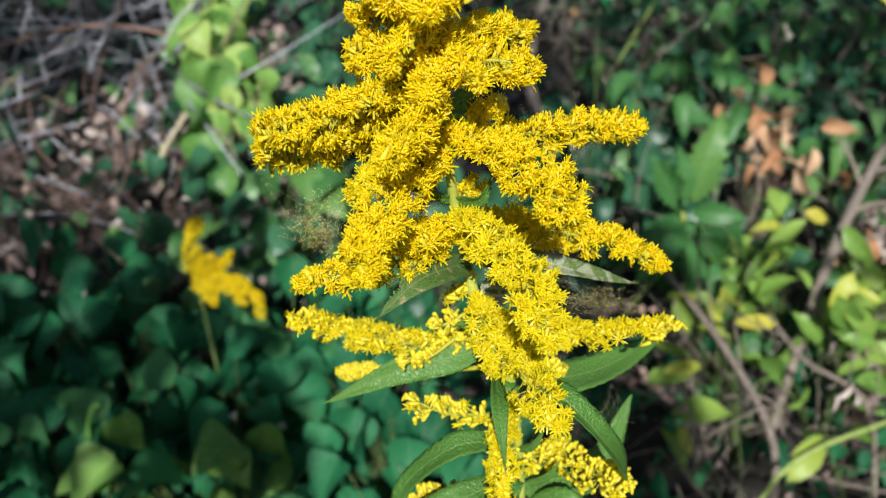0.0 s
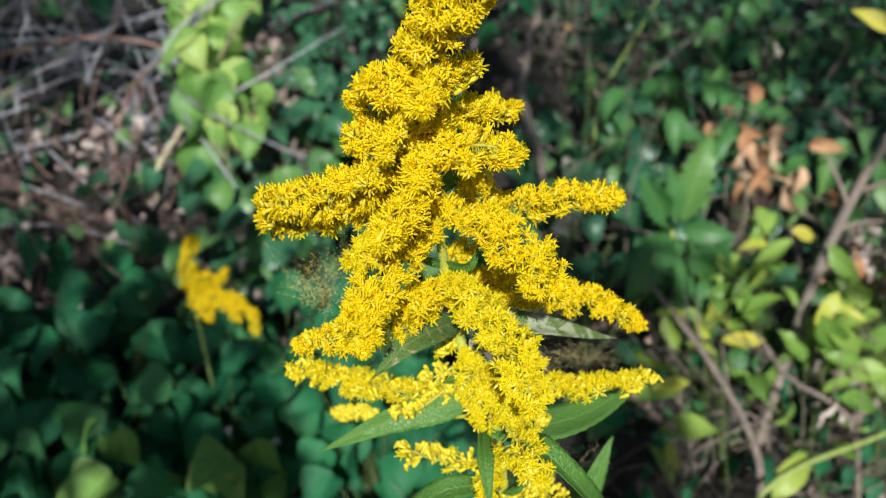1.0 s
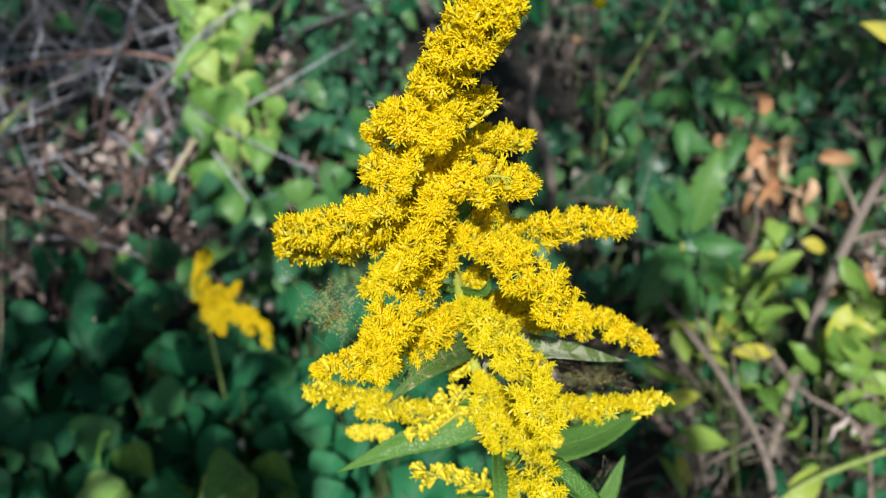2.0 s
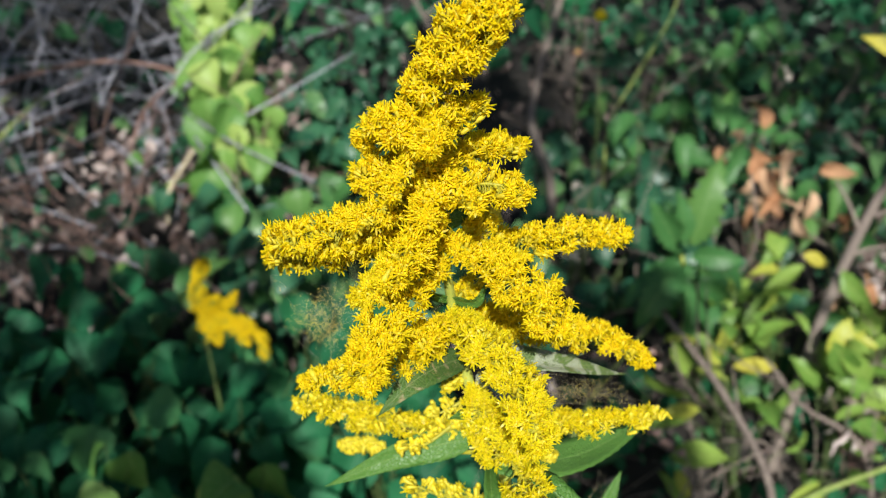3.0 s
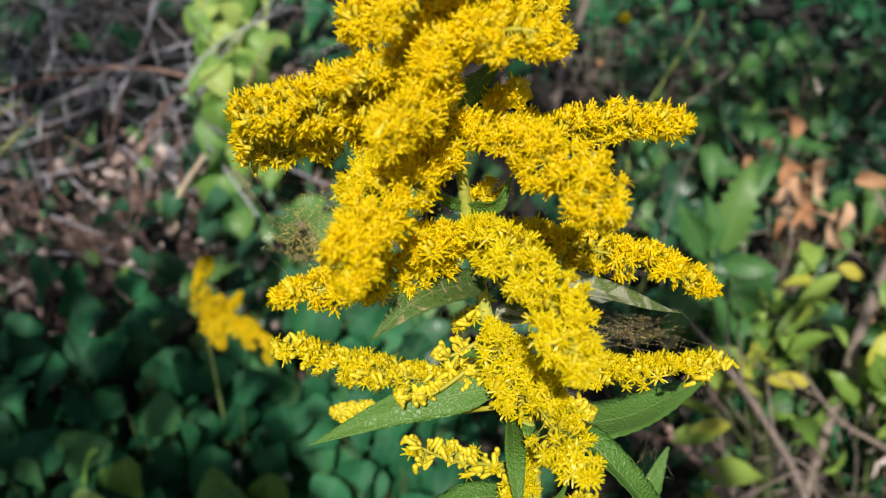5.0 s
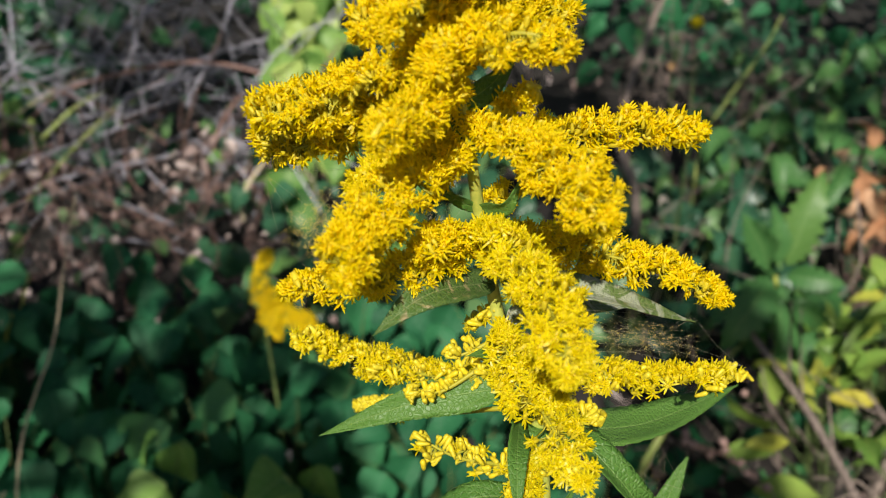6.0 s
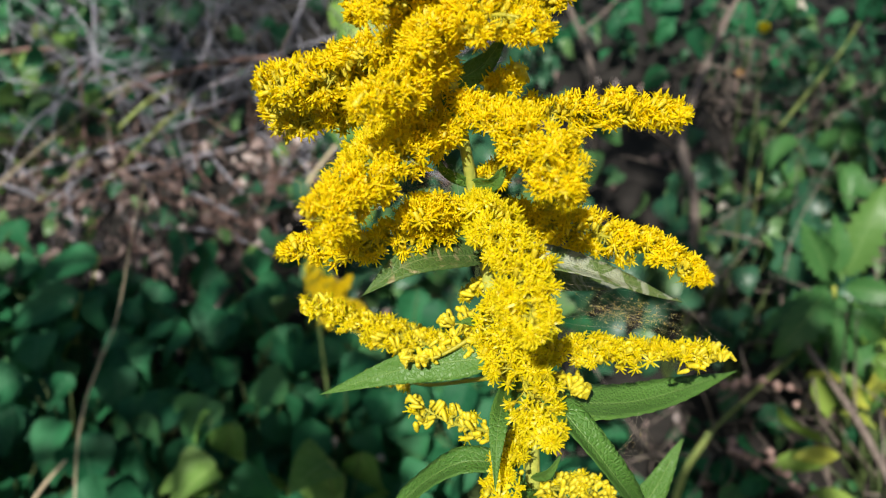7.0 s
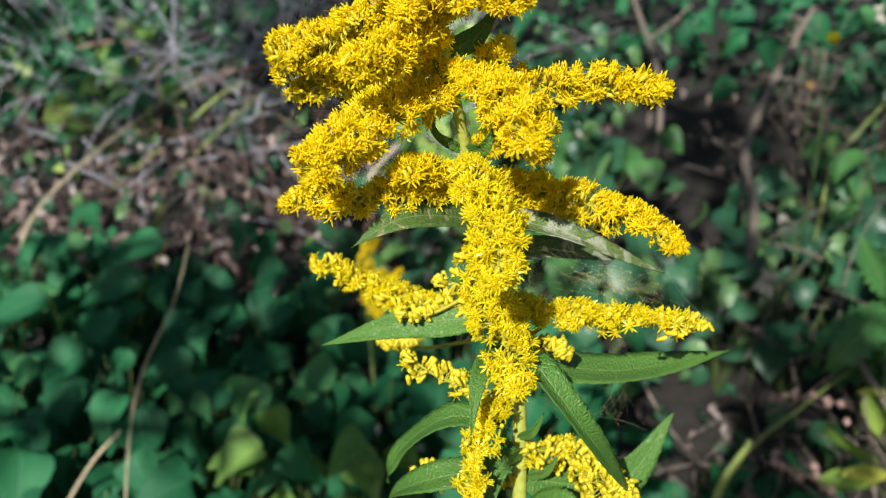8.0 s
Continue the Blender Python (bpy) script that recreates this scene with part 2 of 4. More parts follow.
def leaf_on_line(points, width, normal, kind="lance", fold=0.3, teeth=0.05, n=36, m=6, wave=0.012, seed=0, thick=0.0003):
    """A leaf of some thickness whose midrib runs through the points."""
    line = catmull(points, n)
    rr = random.Random(seed)
    ph = rr.uniform(0, 6.28)
    length = np.linalg.norm(np.diff(line, axis=0), axis=1).sum()
    top, low, uv = [], [], []
    for i, p in enumerate(line):
        u = i / n
        d = line[min(i + 1, n)] - line[max(i - 1, 0)]
        d /= np.linalg.norm(d)
        nn = np.array(normal, float)
        nn -= d * (nn @ d)
        nn /= np.linalg.norm(nn)
        s = np.cross(d, nn)
        w = max(outline(kind, min(max(u, 1e-4), 1 - 1e-4)), 0.02) * width / 2
        if i % 2:
            w *= 1 - teeth
        for k in range(m + 1):
            v = 2 * k / m - 1
            q = p + s * v * w * math.cos(fold) + nn * (fold * abs(v) ** 1.3 * w + wave * length * math.sin(9 * u + ph + (2 if v > 0 else 0)) * v * v)
            top.append(q + nn * thick / 2)
            low.append(q - nn * thick / 2)
            uv.append((u, v / 2 + 0.5))
    faces = [[i * (m + 1) + k, i * (m + 1) + k + 1, (i + 1) * (m + 1) + k + 1, (i + 1) * (m + 1) + k] for i in range(n) for k in range(m)]
    b = len(top)
    faces = faces + [[i + b for i in q[::-1]] for q in faces]
    for i in range(n):
        for k in (0, m):
            a, c = i * (m + 1) + k, (i + 1) * (m + 1) + k
            faces.append([a, c, c + b, a + b] if k == 0 else [c, a, a + b, c + b])
    return np.array(top + low), faces, np.array(uv + uv)


def facing(at, along, normal, size=1.0):
    """A pose with +y along and +z as near the normal as can be."""
    y = Vector(along).normalized()
    z = Vector(normal) - y * Vector(normal).dot(y)
    z = z.normalized() if z.length > 1e-6 else Vector((0, 0, 1))
    x = y.cross(z)
    m = Matrix((x, y, z)).transposed().to_4x4()
    m.translation = Vector(at)
    return m @ Matrix.Diagonal((size, size, size, 1))


def many(name, bases, poses, mats, slots=None):
    """One mesh of many copies: poses is a list of (which base, matrix)."""
    vs, fs, us, sl, start = [], [], [], [], 0
    for which, m in poses:
        v, f, u = bases[which][:3]
        a = np.array(m)
        vs.append(v @ a[:3, :3].T + a[:3, 3])
        fs.extend([[i + start for i in q] for q in f])
        us.append(u)
        if slots is not None:
            sl.extend(slots[which])
        start += len(v)
    return mesh_of(name, np.concatenate(vs), fs, np.concatenate(us), True, sl if slots is not None else None, mats)


def turned(rr, v, spread):
    return Vector((v[0] + rr.gauss(0, spread), v[1] + rr.gauss(0, spread), v[2] + rr.gauss(0, spread))).normalized()


# ---- ground: a bank that rises away from the path ----


def cover(x, y):
    """Height of the leafy cover over the bank."""
    if y < 2.7:
        return 0.33 + 0.36 * (y - 1.0) + 0.035 * noise.noise(Vector((x * 4.1, y * 4.1, 5.2)))
    return 0.942 + 0.25 * (1 - math.exp(-(y - 2.7) / 0.7)) + 0.02 * (y - 2.7) / (1 + 0.02 * (y - 2.7))


def soil(x, y):
    low = cover(x, y) - 0.20
    k = min(max((y - 0.25) / 0.65, 0), 1)
    k = k * k * (3 - 2 * k)
    bumps = 0.03 * noise.noise(Vector((x * 2.3, y * 2.3, 0.3))) + 0.012 * noise.noise(Vector((x * 9, y * 9, 1.7)))
    return k * low + bumps * min(1.0, 6.0 / (1.0 + abs(y) + abs(x)))


def ground_lines(near, far):
    a = list(np.arange(-near, near + 1e-6, 0.05))
    s, step = near, 0.05
    out_ = []
    while s < far:
        step *= 1.35
        s += step
        out_.append(s)
    return [-q for q in out_[::-1]] + a + out_


gx = ground_lines(2.2, 900)
gy = [q + 1.2 for q in ground_lines(1.9, 900)]
gv = [(x, y, soil(x, y)) for y in gy for x in gx]
nx = len(gx)
gf = [[j * nx + i, j * nx + i + 1, (j + 1) * nx + i + 1, (j + 1) * nx + i] for j in range(len(gy) - 1) for i in range(nx - 1)]
ground = part("ground", mesh_of("ground", gv, gf), SOIL, None)
tagged(ground, "dark earth bank under leaf litter and creepers", "ground", kind="structure")

# ---- the goldenrod ----


def head_base(seed, opened):
    """A flower head from the origin along +y: bracts, narrow rays and a few disc florets. opened 0 is a closed bud."""
    rr = random.Random(seed)
    vs, fs, sl = [], [], []

    def ring_bar(profile, sides, slot, centre=(0, 0), tilt=(0, 0)):
        b = len(vs)
        for yy, rad in profile:
            for k in range(sides):
                a = 6.2832 * k / sides
                vs.append((centre[0] + tilt[0] * yy + rad * math.cos(a), yy, centre[1] + tilt[1] * yy + rad * math.sin(a)))
        for i in range(len(profile) - 1):
            for k in range(sides):
                a, c = b + i * sides + k, b + i * sides + (k + 1) % sides
                fs.append([a, a + sides, c + sides, c])
                sl.append(slot)
        fs.append([b + (len(profile) - 1) * sides + k for k in range(sides)][::-1])
        sl.append(slot)

    if opened == 0:  # plump blunt bud in overlapping bracts
        w = rr.uniform(0.78, 0.98)
        ring_bar([(0, 0.0003 * w), (0.0005, 0.0007 * w), (0.0016, 0.00095 * w), (0.0022, 0.0008 * w)], 6, 1)
        ring_bar([(0.0015, 0.00078 * w), (0.0028, 0.00105 * w), (0.0039, 0.00100 * w), (0.0045, 0.0006 * w)], 7, 2)
    else:
        ring_bar([(0, 0.0003), (0.0008, 0.0007), (0.0024, 0.00085), (0.0029, 0.0007)], 6, 1)
        rays = rr.randint(6, 9)
        for k in range(rays):
            a = 6.2832 * (k + rr.uniform(-0.3, 0.3)) / rays
            lift = min(max(rr.gauss(1.25 - 0.95 * opened, 0.30), -0.25), 1.35)
            ln, wd = rr.uniform(0.0020, 0.0030), rr.uniform(0.00026, 0.00034)
            bend = rr.uniform(-0.55, 0.15)
            s = np.array((-math.sin(a), 0, math.cos(a)))
            c = np.array((0.0006 * math.cos(a), 0.0027, 0.0006 * math.sin(a)))
            b = len(vs)
            for q, w in enumerate((0.65, 1.0, 1.0, 0.45)):
                if q:
                    e = lift + bend * (q - 1)
                    c = c + np.array((math.cos(a) * math.cos(e), math.sin(e), math.sin(a) * math.cos(e))) * ln / 3
                vs.extend([tuple(c - s * wd * w), tuple(c + s * wd * w)])
            for q in (0, 2, 4):
                fs.append([b + q, b + q + 1, b + q + 3, b + q + 2])
                sl.append(0)
        for k in range(rr.randint(5, 7)):  # short disc florets in a dome, some with a long forked tip
            a, q = 2.4 * k, 0.00028 * math.sqrt(k) * rr.uniform(0.9, 1.15)
            tip = rr.uniform(0.0036, 0.0042) if k % 3 else rr.uniform(0.0045, 0.0058)
            wide = 0.00040 if k % 3 else 0.00024
            ring_bar([(0.0026, 0.00016), (tip - 0.0006, wide), (tip, wide * 0.75)], 4, 3, (q * math.cos(a), q * math.sin(a)), (0.12 * math.cos(a), 0.12 * math.sin(a)))
    v = np.array(vs)
    return v, fs, np.zeros((len(v), 2)), sl


HEADS = [head_base(20 + k, 0.45 + 0.12 * k) for k in range(6)] + [head_base(40 + k, 0.12) for k in range(2)] + [head_base(50 + k, 0) for k in range(2)]
HEAD_MATS = (PETAL, CALYX, BUD, DISC)
# heads for branches facing the sun, whose brightness is in the petal colour
SUNLIT_MATS = (SUNLIT_PETAL, CALYX, BUD, SUNLIT_PETAL)
HEAD_MESHES = [mesh_of("flower_head", h[0], h[1], h[2], True, h[3], HEAD_MATS) for h in HEADS]
SUNLIT_MESHES = [mesh_of("flower_head", h[0], h[1], h[2], True, h[3], SUNLIT_MATS) for h in HEADS]


def flower_branch(plant, points, radii, buds=0.0, bud_tip=0.03, singles=14, density=1.0, up=0.55, seed=1, start=0.0, even=0.45, paled=False):
    """A flowering side branch: an axis with stalked heads crowded round it. The last flag picks petals with sunlight
    put into their colour.
    """
    rr = random.Random(seed)
    n = 40
    line = catmull(points, n)
    seg = np.linalg.norm(np.diff(line, axis=0), axis=1)
    length = seg.sum()
    rad = np.interp(np.linspace(0, 1, n + 1), np.linspace(0, 1, len(radii)), radii)
    v, f = tube(points, [0.0009, 0.0006, 0.0003], 5, 16)
    spots, stalks = [], []
    area = 2 * math.pi * (rad[:-1] * seg).sum()
    count = int(density * area / 0.92e-5)
    twigs = max(4, count // 6)
    for k in range(count):
        if k % 6 == 0:
            s0 = start + (1 - start) * ((k // 6) + rr.random()) / twigs
            a0 = rr.uniform(0, 6.2832) if rr.random() < even else rr.gauss(1.57, 1.15)
        s = min(max(s0 + rr.gauss(0, 0.0022) / length, 0.0), 1.0)
        x = s * n
        i = min(int(x), n - 1)
        c = line[i] + (line[i + 1] - line[i]) * (x - i)
        d = line[i + 1] - line[i]
        d = d / np.linalg.norm(d)
        side = np.cross(d, (0.1, 0.2, 1.0))
        side /= np.linalg.norm(side)
        above = np.cross(side, d)
        a = a0 + rr.gauss(0, 0.45)
        o = math.cos(a) * side + math.sin(a) * above
        lump = 1 + 0.22 * noise.noise(Vector((c * 95 + o * 0.9 + seed * 3.7).tolist()))
        end_round = math.sqrt(max(0.05, 1 - max(0, (s - 0.86) / 0.15) ** 2))
        reach = np.interp(s, np.linspace(0, 1, n + 1), rad) * lump * end_round * rr.choice((0.45, 0.7, 0.86, 0.95, 1.04))
        out_ = Vector((o * 0.9 + up * np.array((0, 0, 1.0)) + d * (0.4 + max(0, (s - 0.85) * 6))).tolist())
        closed = rr.random() < (buds + (1 - buds) * bud_tip * max(0, (s - 0.75) / 0.25))
        out_ = turned(rr, out_.normalized(), 0.45 if closed else 0.30)
        head_end = Vector((c + o * reach).tolist())
        base = head_end - out_ * 0.0042
        which = rr.choice((8, 9)) if closed else (rr.choice((6, 7)) if rr.random() < 0.03 else rr.randrange(6))
        spots.append((which, facing(base, out_, (rr.gauss(0, 1), rr.gauss(0, 1), rr.gauss(0, 1)), rr.uniform(0.85, 1.12))))
        stalks.append(tube([tuple(c - d * 0.002), tuple((c + np.array(base)) / 2 - d * 0.0004), tuple(base)], [0.00028, 0.0003], 3, 2))
    v, f = joined([(v, f), *stalks])
    branch = part("flower_branch", mesh_of("flower_branch", v, f), AXIS, plant)
    order = sorted(range(count), key=lambda k: spots[k][1].translation.y)
    lone = set(order[: min(singles, count)])
    for k in sorted(lone):
        which, m = spots[k]
        ob = part("flower_head", (SUNLIT_MESHES if paled else HEAD_MESHES)[which], None, branch)
        ob.matrix_local = m
    rest = [q for k, q in enumerate(spots) if k not in lone]
    if rest:
        ob = part("flower_cluster", many("flower_cluster", HEADS, rest, SUNLIT_MATS if paled else HEAD_MATS, [h[3] for h in HEADS]), None, branch, "crowded bright yellow flower heads")
        tagged(ob, kind="stuff")
    return branch


def stem_leaf(plant, points, width, normal, mat=None, seed=0, fold=0.3, label="", teeth=0.05):
    v, f, uv = leaf_on_line(points, width, normal, seed=seed, fold=fold, teeth=teeth)
    return part("leaf", mesh_of("leaf", v, f, uv), mat or BLADE, plant, label)


goldenrod = thing("goldenrod", "tall goldenrod in full yellow bloom with narrow green leaves", "flower", at=(0, 0, 0))
v, f = tube([(0.075, 0.335, 0.02), (0.062, 0.325, 0.45), (0.0455, 0.309, 0.777), (0.030, 0.303, 0.835), (0.0213, 0.2987, 0.876), (0.0175, 0.285, 0.905), (0.0125, 0.272, 0.935), (0.016, 0.257, 0.963), (0.027, 0.246, 0.982), (0.036, 0.243, 0.988)],
            [0.0045, 0.0038, 0.0026, 0.0022, 0.0019, 0.0016, 0.0013, 0.0010, 0.0007, 0.0004], 10, 90)
part("stem", mesh_of("stem", v, f), STEM, goldenrod, "pale green upright stem")

G = goldenrod
# the nodding top
flower_branch(G, [(0.0125, 0.272, 0.936), (0.015, 0.258, 0.962), (0.026, 0.246, 0.981), (0.036, 0.243, 0.987)], [0.008, 0.0095, 0.0085, 0.006], seed=1, singles=12, density=1.35, even=1.0)
flower_branch(G, [(0.0135, 0.266, 0.945), (0.005, 0.256, 0.951), (-0.004, 0.250, 0.952)], [0.006, 0.0065, 0.005], seed=2, singles=8)
flower_branch(G, [(0.0145, 0.264, 0.949), (0.024, 0.266, 0.955), (0.0305, 0.268, 0.955)], [0.006, 0.006, 0.0045], seed=3, singles=8)
flower_branch(G, [(0.0135, 0.264, 0.948), (0.014, 0.252, 0.951), (0.015, 0.243, 0.946)], [0.006, 0.0065, 0.005], seed=4, singles=10)
# upper left and right
flower_branch(G, [(0.013, 0.272, 0.932), (0.000, 0.268, 0.935), (-0.010, 0.268, 0.930)], [0.006, 0.0065, 0.0055], seed=5, singles=8)
flower_branch(G, [(0.013, 0.270, 0.938), (0.000, 0.270, 0.944), (-0.010, 0.271, 0.944)], [0.006, 0.006, 0.0045], seed=6, singles=6)
flower_branch(G, [(0.015, 0.276, 0.930), (0.030, 0.288, 0.938), (0.045, 0.302, 0.936)], [0.0055, 0.006, 0.0045], seed=7, singles=6)
flower_branch(G, [(0.016, 0.274, 0.927), (0.031, 0.265, 0.932), (0.0445, 0.266, 0.929)], [0.0055, 0.006, 0.0045], seed=8, singles=10)
flower_branch(G, [(0.0145, 0.276, 0.925), (0.014, 0.262, 0.928), (0.012, 0.252, 0.922)], [0.005, 0.006, 0.005], seed=28, singles=8)
flower_branch(G, [(0.0135, 0.268, 0.940), (0.008, 0.256, 0.937), (0.003, 0.249, 0.931)], [0.004, 0.006, 0.005], seed=33, singles=8)
flower_branch(G, [(0.014, 0.274, 0.930), (0.022, 0.262, 0.931), (0.028, 0.256, 0.926)], [0.004, 0.0058, 0.005], seed=34, singles=8)
flower_branch(G, [(0.013, 0.276, 0.925), (0.001, 0.265, 0.924), (-0.009, 0.261, 0.918)], [0.004, 0.0064, 0.005], seed=35, singles=8)
# first tier
flower_branch(G, [(0.0145, 0.282, 0.914), (-0.010, 0.278, 0.909), (-0.026, 0.277, 0.905), (-0.042, 0.288, 0.900)], [0.003, 0.0056, 0.0056, 0.0045], seed=36, singles=8)
flower_branch(G, [(0.014, 0.279, 0.920), (-0.008, 0.272, 0.916), (-0.0241, 0.271, 0.911), (-0.041, 0.280, 0.9085)], [0.007, 0.0078, 0.0072, 0.005], seed=9, singles=14)
flower_branch(G, [(0.0155, 0.285, 0.910), (-0.010, 0.287, 0.903), (-0.024, 0.288, 0.899), (-0.046, 0.302, 0.8915)], [0.004, 0.0065, 0.0065, 0.0045], seed=10, singles=6)
flower_branch(G, [(0.0175, 0.289, 0.901), (0.0093, 0.2774, 0.8965), (0.0018, 0.2556, 0.890), (-0.0034, 0.240, 0.884), (-0.0036, 0.231, 0.878)], [0.005, 0.0084, 0.0084, 0.0074, 0.0055], seed=11, singles=22, even=0.7)
flower_branch(G, [(0.017, 0.289, 0.900), (0.003, 0.277, 0.8965), (-0.012, 0.271, 0.8905)], [0.004, 0.007, 0.0055], paled=True, seed=37, singles=8)
flower_branch(G, [(0.015, 0.279, 0.918), (0.009, 0.256, 0.914), (0.002, 0.238, 0.909)], [0.0045, 0.007, 0.0055], seed=29, singles=16)
flower_branch(G, [(0.0185, 0.288, 0.903), (0.0568, 0.2963, 0.9055), (0.083, 0.2985, 0.9068)], [0.004, 0.0066, 0.0042], seed=12, singles=14)
flower_branch(G, [(0.018, 0.284, 0.908), (0.0417, 0.264, 0.9015), (0.0545, 0.241, 0.893)], [0.003, 0.0092, 0.007], seed=13, singles=26, even=0.7)
flower_branch(G, [(0.019, 0.288, 0.905), (0.031, 0.287, 0.9125), (0.0358, 0.2845, 0.9165)], [0.004, 0.0045, 0.0035], seed=14, singles=4, bud_tip=0.9)
flower_branch(G, [(0.0215, 0.299, 0.878), (0.026, 0.303, 0.883), (0.032, 0.306, 0.884)], [0.003, 0.0045, 0.0035], seed=15, singles=3, density=0.7)
# second tier
flower_branch(G, [(0.0215, 0.294, 0.869), (0.0014, 0.270, 0.868), (-0.013, 0.266, 0.866), (-0.0285, 0.264, 0.863)], [0.004, 0.0058, 0.0054, 0.0043], seed=16, singles=18, even=0.7)
flower_branch(G, [(0.0225, 0.301, 0.868), (0.0394, 0.315, 0.866), (0.0677, 0.3078, 0.864), (0.094, 0.294, 0.8595)], [0.006, 0.0075, 0.0072, 0.0045], seed=17, singles=16)
flower_branch(G, [(0.0225, 0.297, 0.874), (0.0295, 0.274, 0.876), (0.0425, 0.254, 0.868), (0.049, 0.235, 0.857)], [0.004, 0.0072, 0.0085, 0.006], seed=18, paled=True, singles=28, even=0.7)
flower_branch(G, [(0.0205, 0.295, 0.872), (0.013, 0.276, 0.877), (0.007, 0.265, 0.876)], [0.004, 0.0055, 0.0045], seed=30, singles=6)
# third tier
flower_branch(G, [(0.027, 0.305, 0.822), (-0.005, 0.322, 0.8155), (-0.026, 0.324, 0.8195), (-0.0415, 0.3135, 0.8297)], [0.0040, 0.0062, 0.0062, 0.0046], seed=19, paled=True, singles=24, buds=0.30, bud_tip=0.9, density=0.85)
flower_branch(G, [(0.029, 0.303, 0.828), (0.055, 0.302, 0.828), (0.077, 0.301, 0.8296), (0.105, 0.308, 0.8305)], [0.004, 0.0058, 0.006, 0.0042], seed=20, paled=True, singles=14, buds=0.1, bud_tip=0.9)
flower_branch(G, [(0.029, 0.300, 0.842), (0.033, 0.288, 0.837), (0.0425, 0.275, 0.829), (0.055, 0.249, 0.8225)], [0.004, 0.0086, 0.0090, 0.0062], seed=21, paled=True, singles=26, even=0.7)
flower_branch(G, [(0.0265, 0.302, 0.850), (0.022, 0.304, 0.845), (0.018, 0.304, 0.841)], [0.003, 0.0045, 0.0038], seed=22, paled=True, singles=3, buds=0.7)
flower_branch(G, [(0.028, 0.304, 0.828), (0.018, 0.301, 0.824), (0.010, 0.299, 0.819)], [0.003, 0.0055, 0.005], seed=31, paled=True, density=0.7, singles=10, buds=0.92)
flower_branch(G, [(0.033, 0.304, 0.817), (0.049, 0.303, 0.814), (0.062, 0.301, 0.815)], [0.003, 0.0052, 0.0046], seed=32, paled=True, singles=6, buds=0.9)
flower_branch(G, [(0.028, 0.304, 0.838), (0.019, 0.302, 0.833), (0.012, 0.300, 0.831)], [0.003, 0.0050, 0.0045], paled=True, seed=38, singles=12, buds=0.95, density=0.7)
flower_branch(G, [(0.028, 0.304, 0.832), (0.012, 0.296, 0.822), (0.001, 0.292, 0.823)], [0.002, 0.0036, 0.0034], paled=True, seed=39, singles=10, buds=0.95, density=0.5, start=0.45)
# lower sprays, mostly in bud
flower_branch(G, [(0.031, 0.304, 0.814), (0.000, 0.338, 0.791), (-0.018, 0.355, 0.784), (-0.031, 0.366, 0.7775)], [0.002, 0.0040, 0.0042], seed=23, paled=True, singles=10, buds=0.95, start=0.5)
flower_branch(G, [(0.036, 0.305, 0.793), (0.0175, 0.298, 0.798), (0.003, 0.297, 0.8055)], [0.004, 0.0066, 0.0048], seed=24, up=0.3, paled=True, singles=24, buds=0.92, density=0.55)
flower_branch(G, [(0.042, 0.305, 0.795), (0.039, 0.287, 0.793), (0.0375, 0.274, 0.782), (0.038, 0.268, 0.766)], [0.004, 0.0062, 0.006, 0.0045], seed=25, paled=True, singles=12, buds=0.2)
flower_branch(G, [(0.046, 0.308, 0.772), (0.062, 0.319, 0.766), (0.0765, 0.306, 0.766), (0.088, 0.292, 0.770)], [0.0055, 0.0085, 0.008, 0.0055], seed=26, paled=True, singles=8, buds=0.9, density=0.8)
flower_branch(G, [(0.046, 0.309, 0.757), (0.022, 0.312, 0.751), (0.003, 0.315, 0.7485)], [0.0035, 0.006, 0.005], seed=27, paled=True, singles=6, buds=0.95, density=0.8)

# leaves
UPF = (0.0, -0.35, 1.0)
stem_leaf(G, [(0.031, 0.302, 0.822), (0.003, 0.297, 0.8165), (-0.0265, 0.2915, 0.805)], 0.0125, (0.05, -0.9, 0.45), seed=1, fold=0.18)
stem_leaf(G, [(0.026, 0.298, 0.858), (0.010, 0.272, 0.862), (-0.003, 0.260, 0.8535)], 0.0115, (0.1, -0.75, 0.6), BROWNED, seed=2, label="browned leaf with pale insect mines")
stem_leaf(G, [(0.038, 0.303, 0.815), (0.0543, 0.268, 0.824), (0.0735, 0.268, 0.803), (0.0895, 0.300, 0.766)], 0.0125, (0.5, -0.6, 0.55), seed=3, fold=0.45)
stem_leaf(G, [(0.033, 0.303, 0.810), (0.074, 0.324, 0.801), (0.1155, 0.362, 0.8025)], 0.021, (0.1, -0.28, 0.95), seed=4, fold=0.15)
stem_leaf(G, [(0.036, 0.300, 0.815), (0.0365, 0.275, 0.812), (0.0385, 0.262, 0.797)], 0.0072, (0.2, -1.0, 0.25), seed=5)
stem_leaf(G, [(0.041, 0.304, 0.782), (0.022, 0.297, 0.784), (0.005, 0.300, 0.768), (-0.001, 0.301, 0.756), (-0.003, 0.306, 0.746)], 0.0115, (-0.2, -0.5, 0.85), seed=6, fold=0.2)
stem_leaf(G, [(0.044, 0.304, 0.766), (0.022, 0.293, 0.762), (0.004, 0.296, 0.750), (-0.002, 0.301, 0.738)], 0.013, (-0.1, -0.5, 0.85), seed=7)
stem_leaf(G, [(0.028, 0.302, 0.858), (0.052, 0.290, 0.860), (0.0885, 0.313, 0.8445)], 0.0125, (0.1, -0.5, 0.85), MINED, seed=8, label="pale mined leaf, silvery and torn")
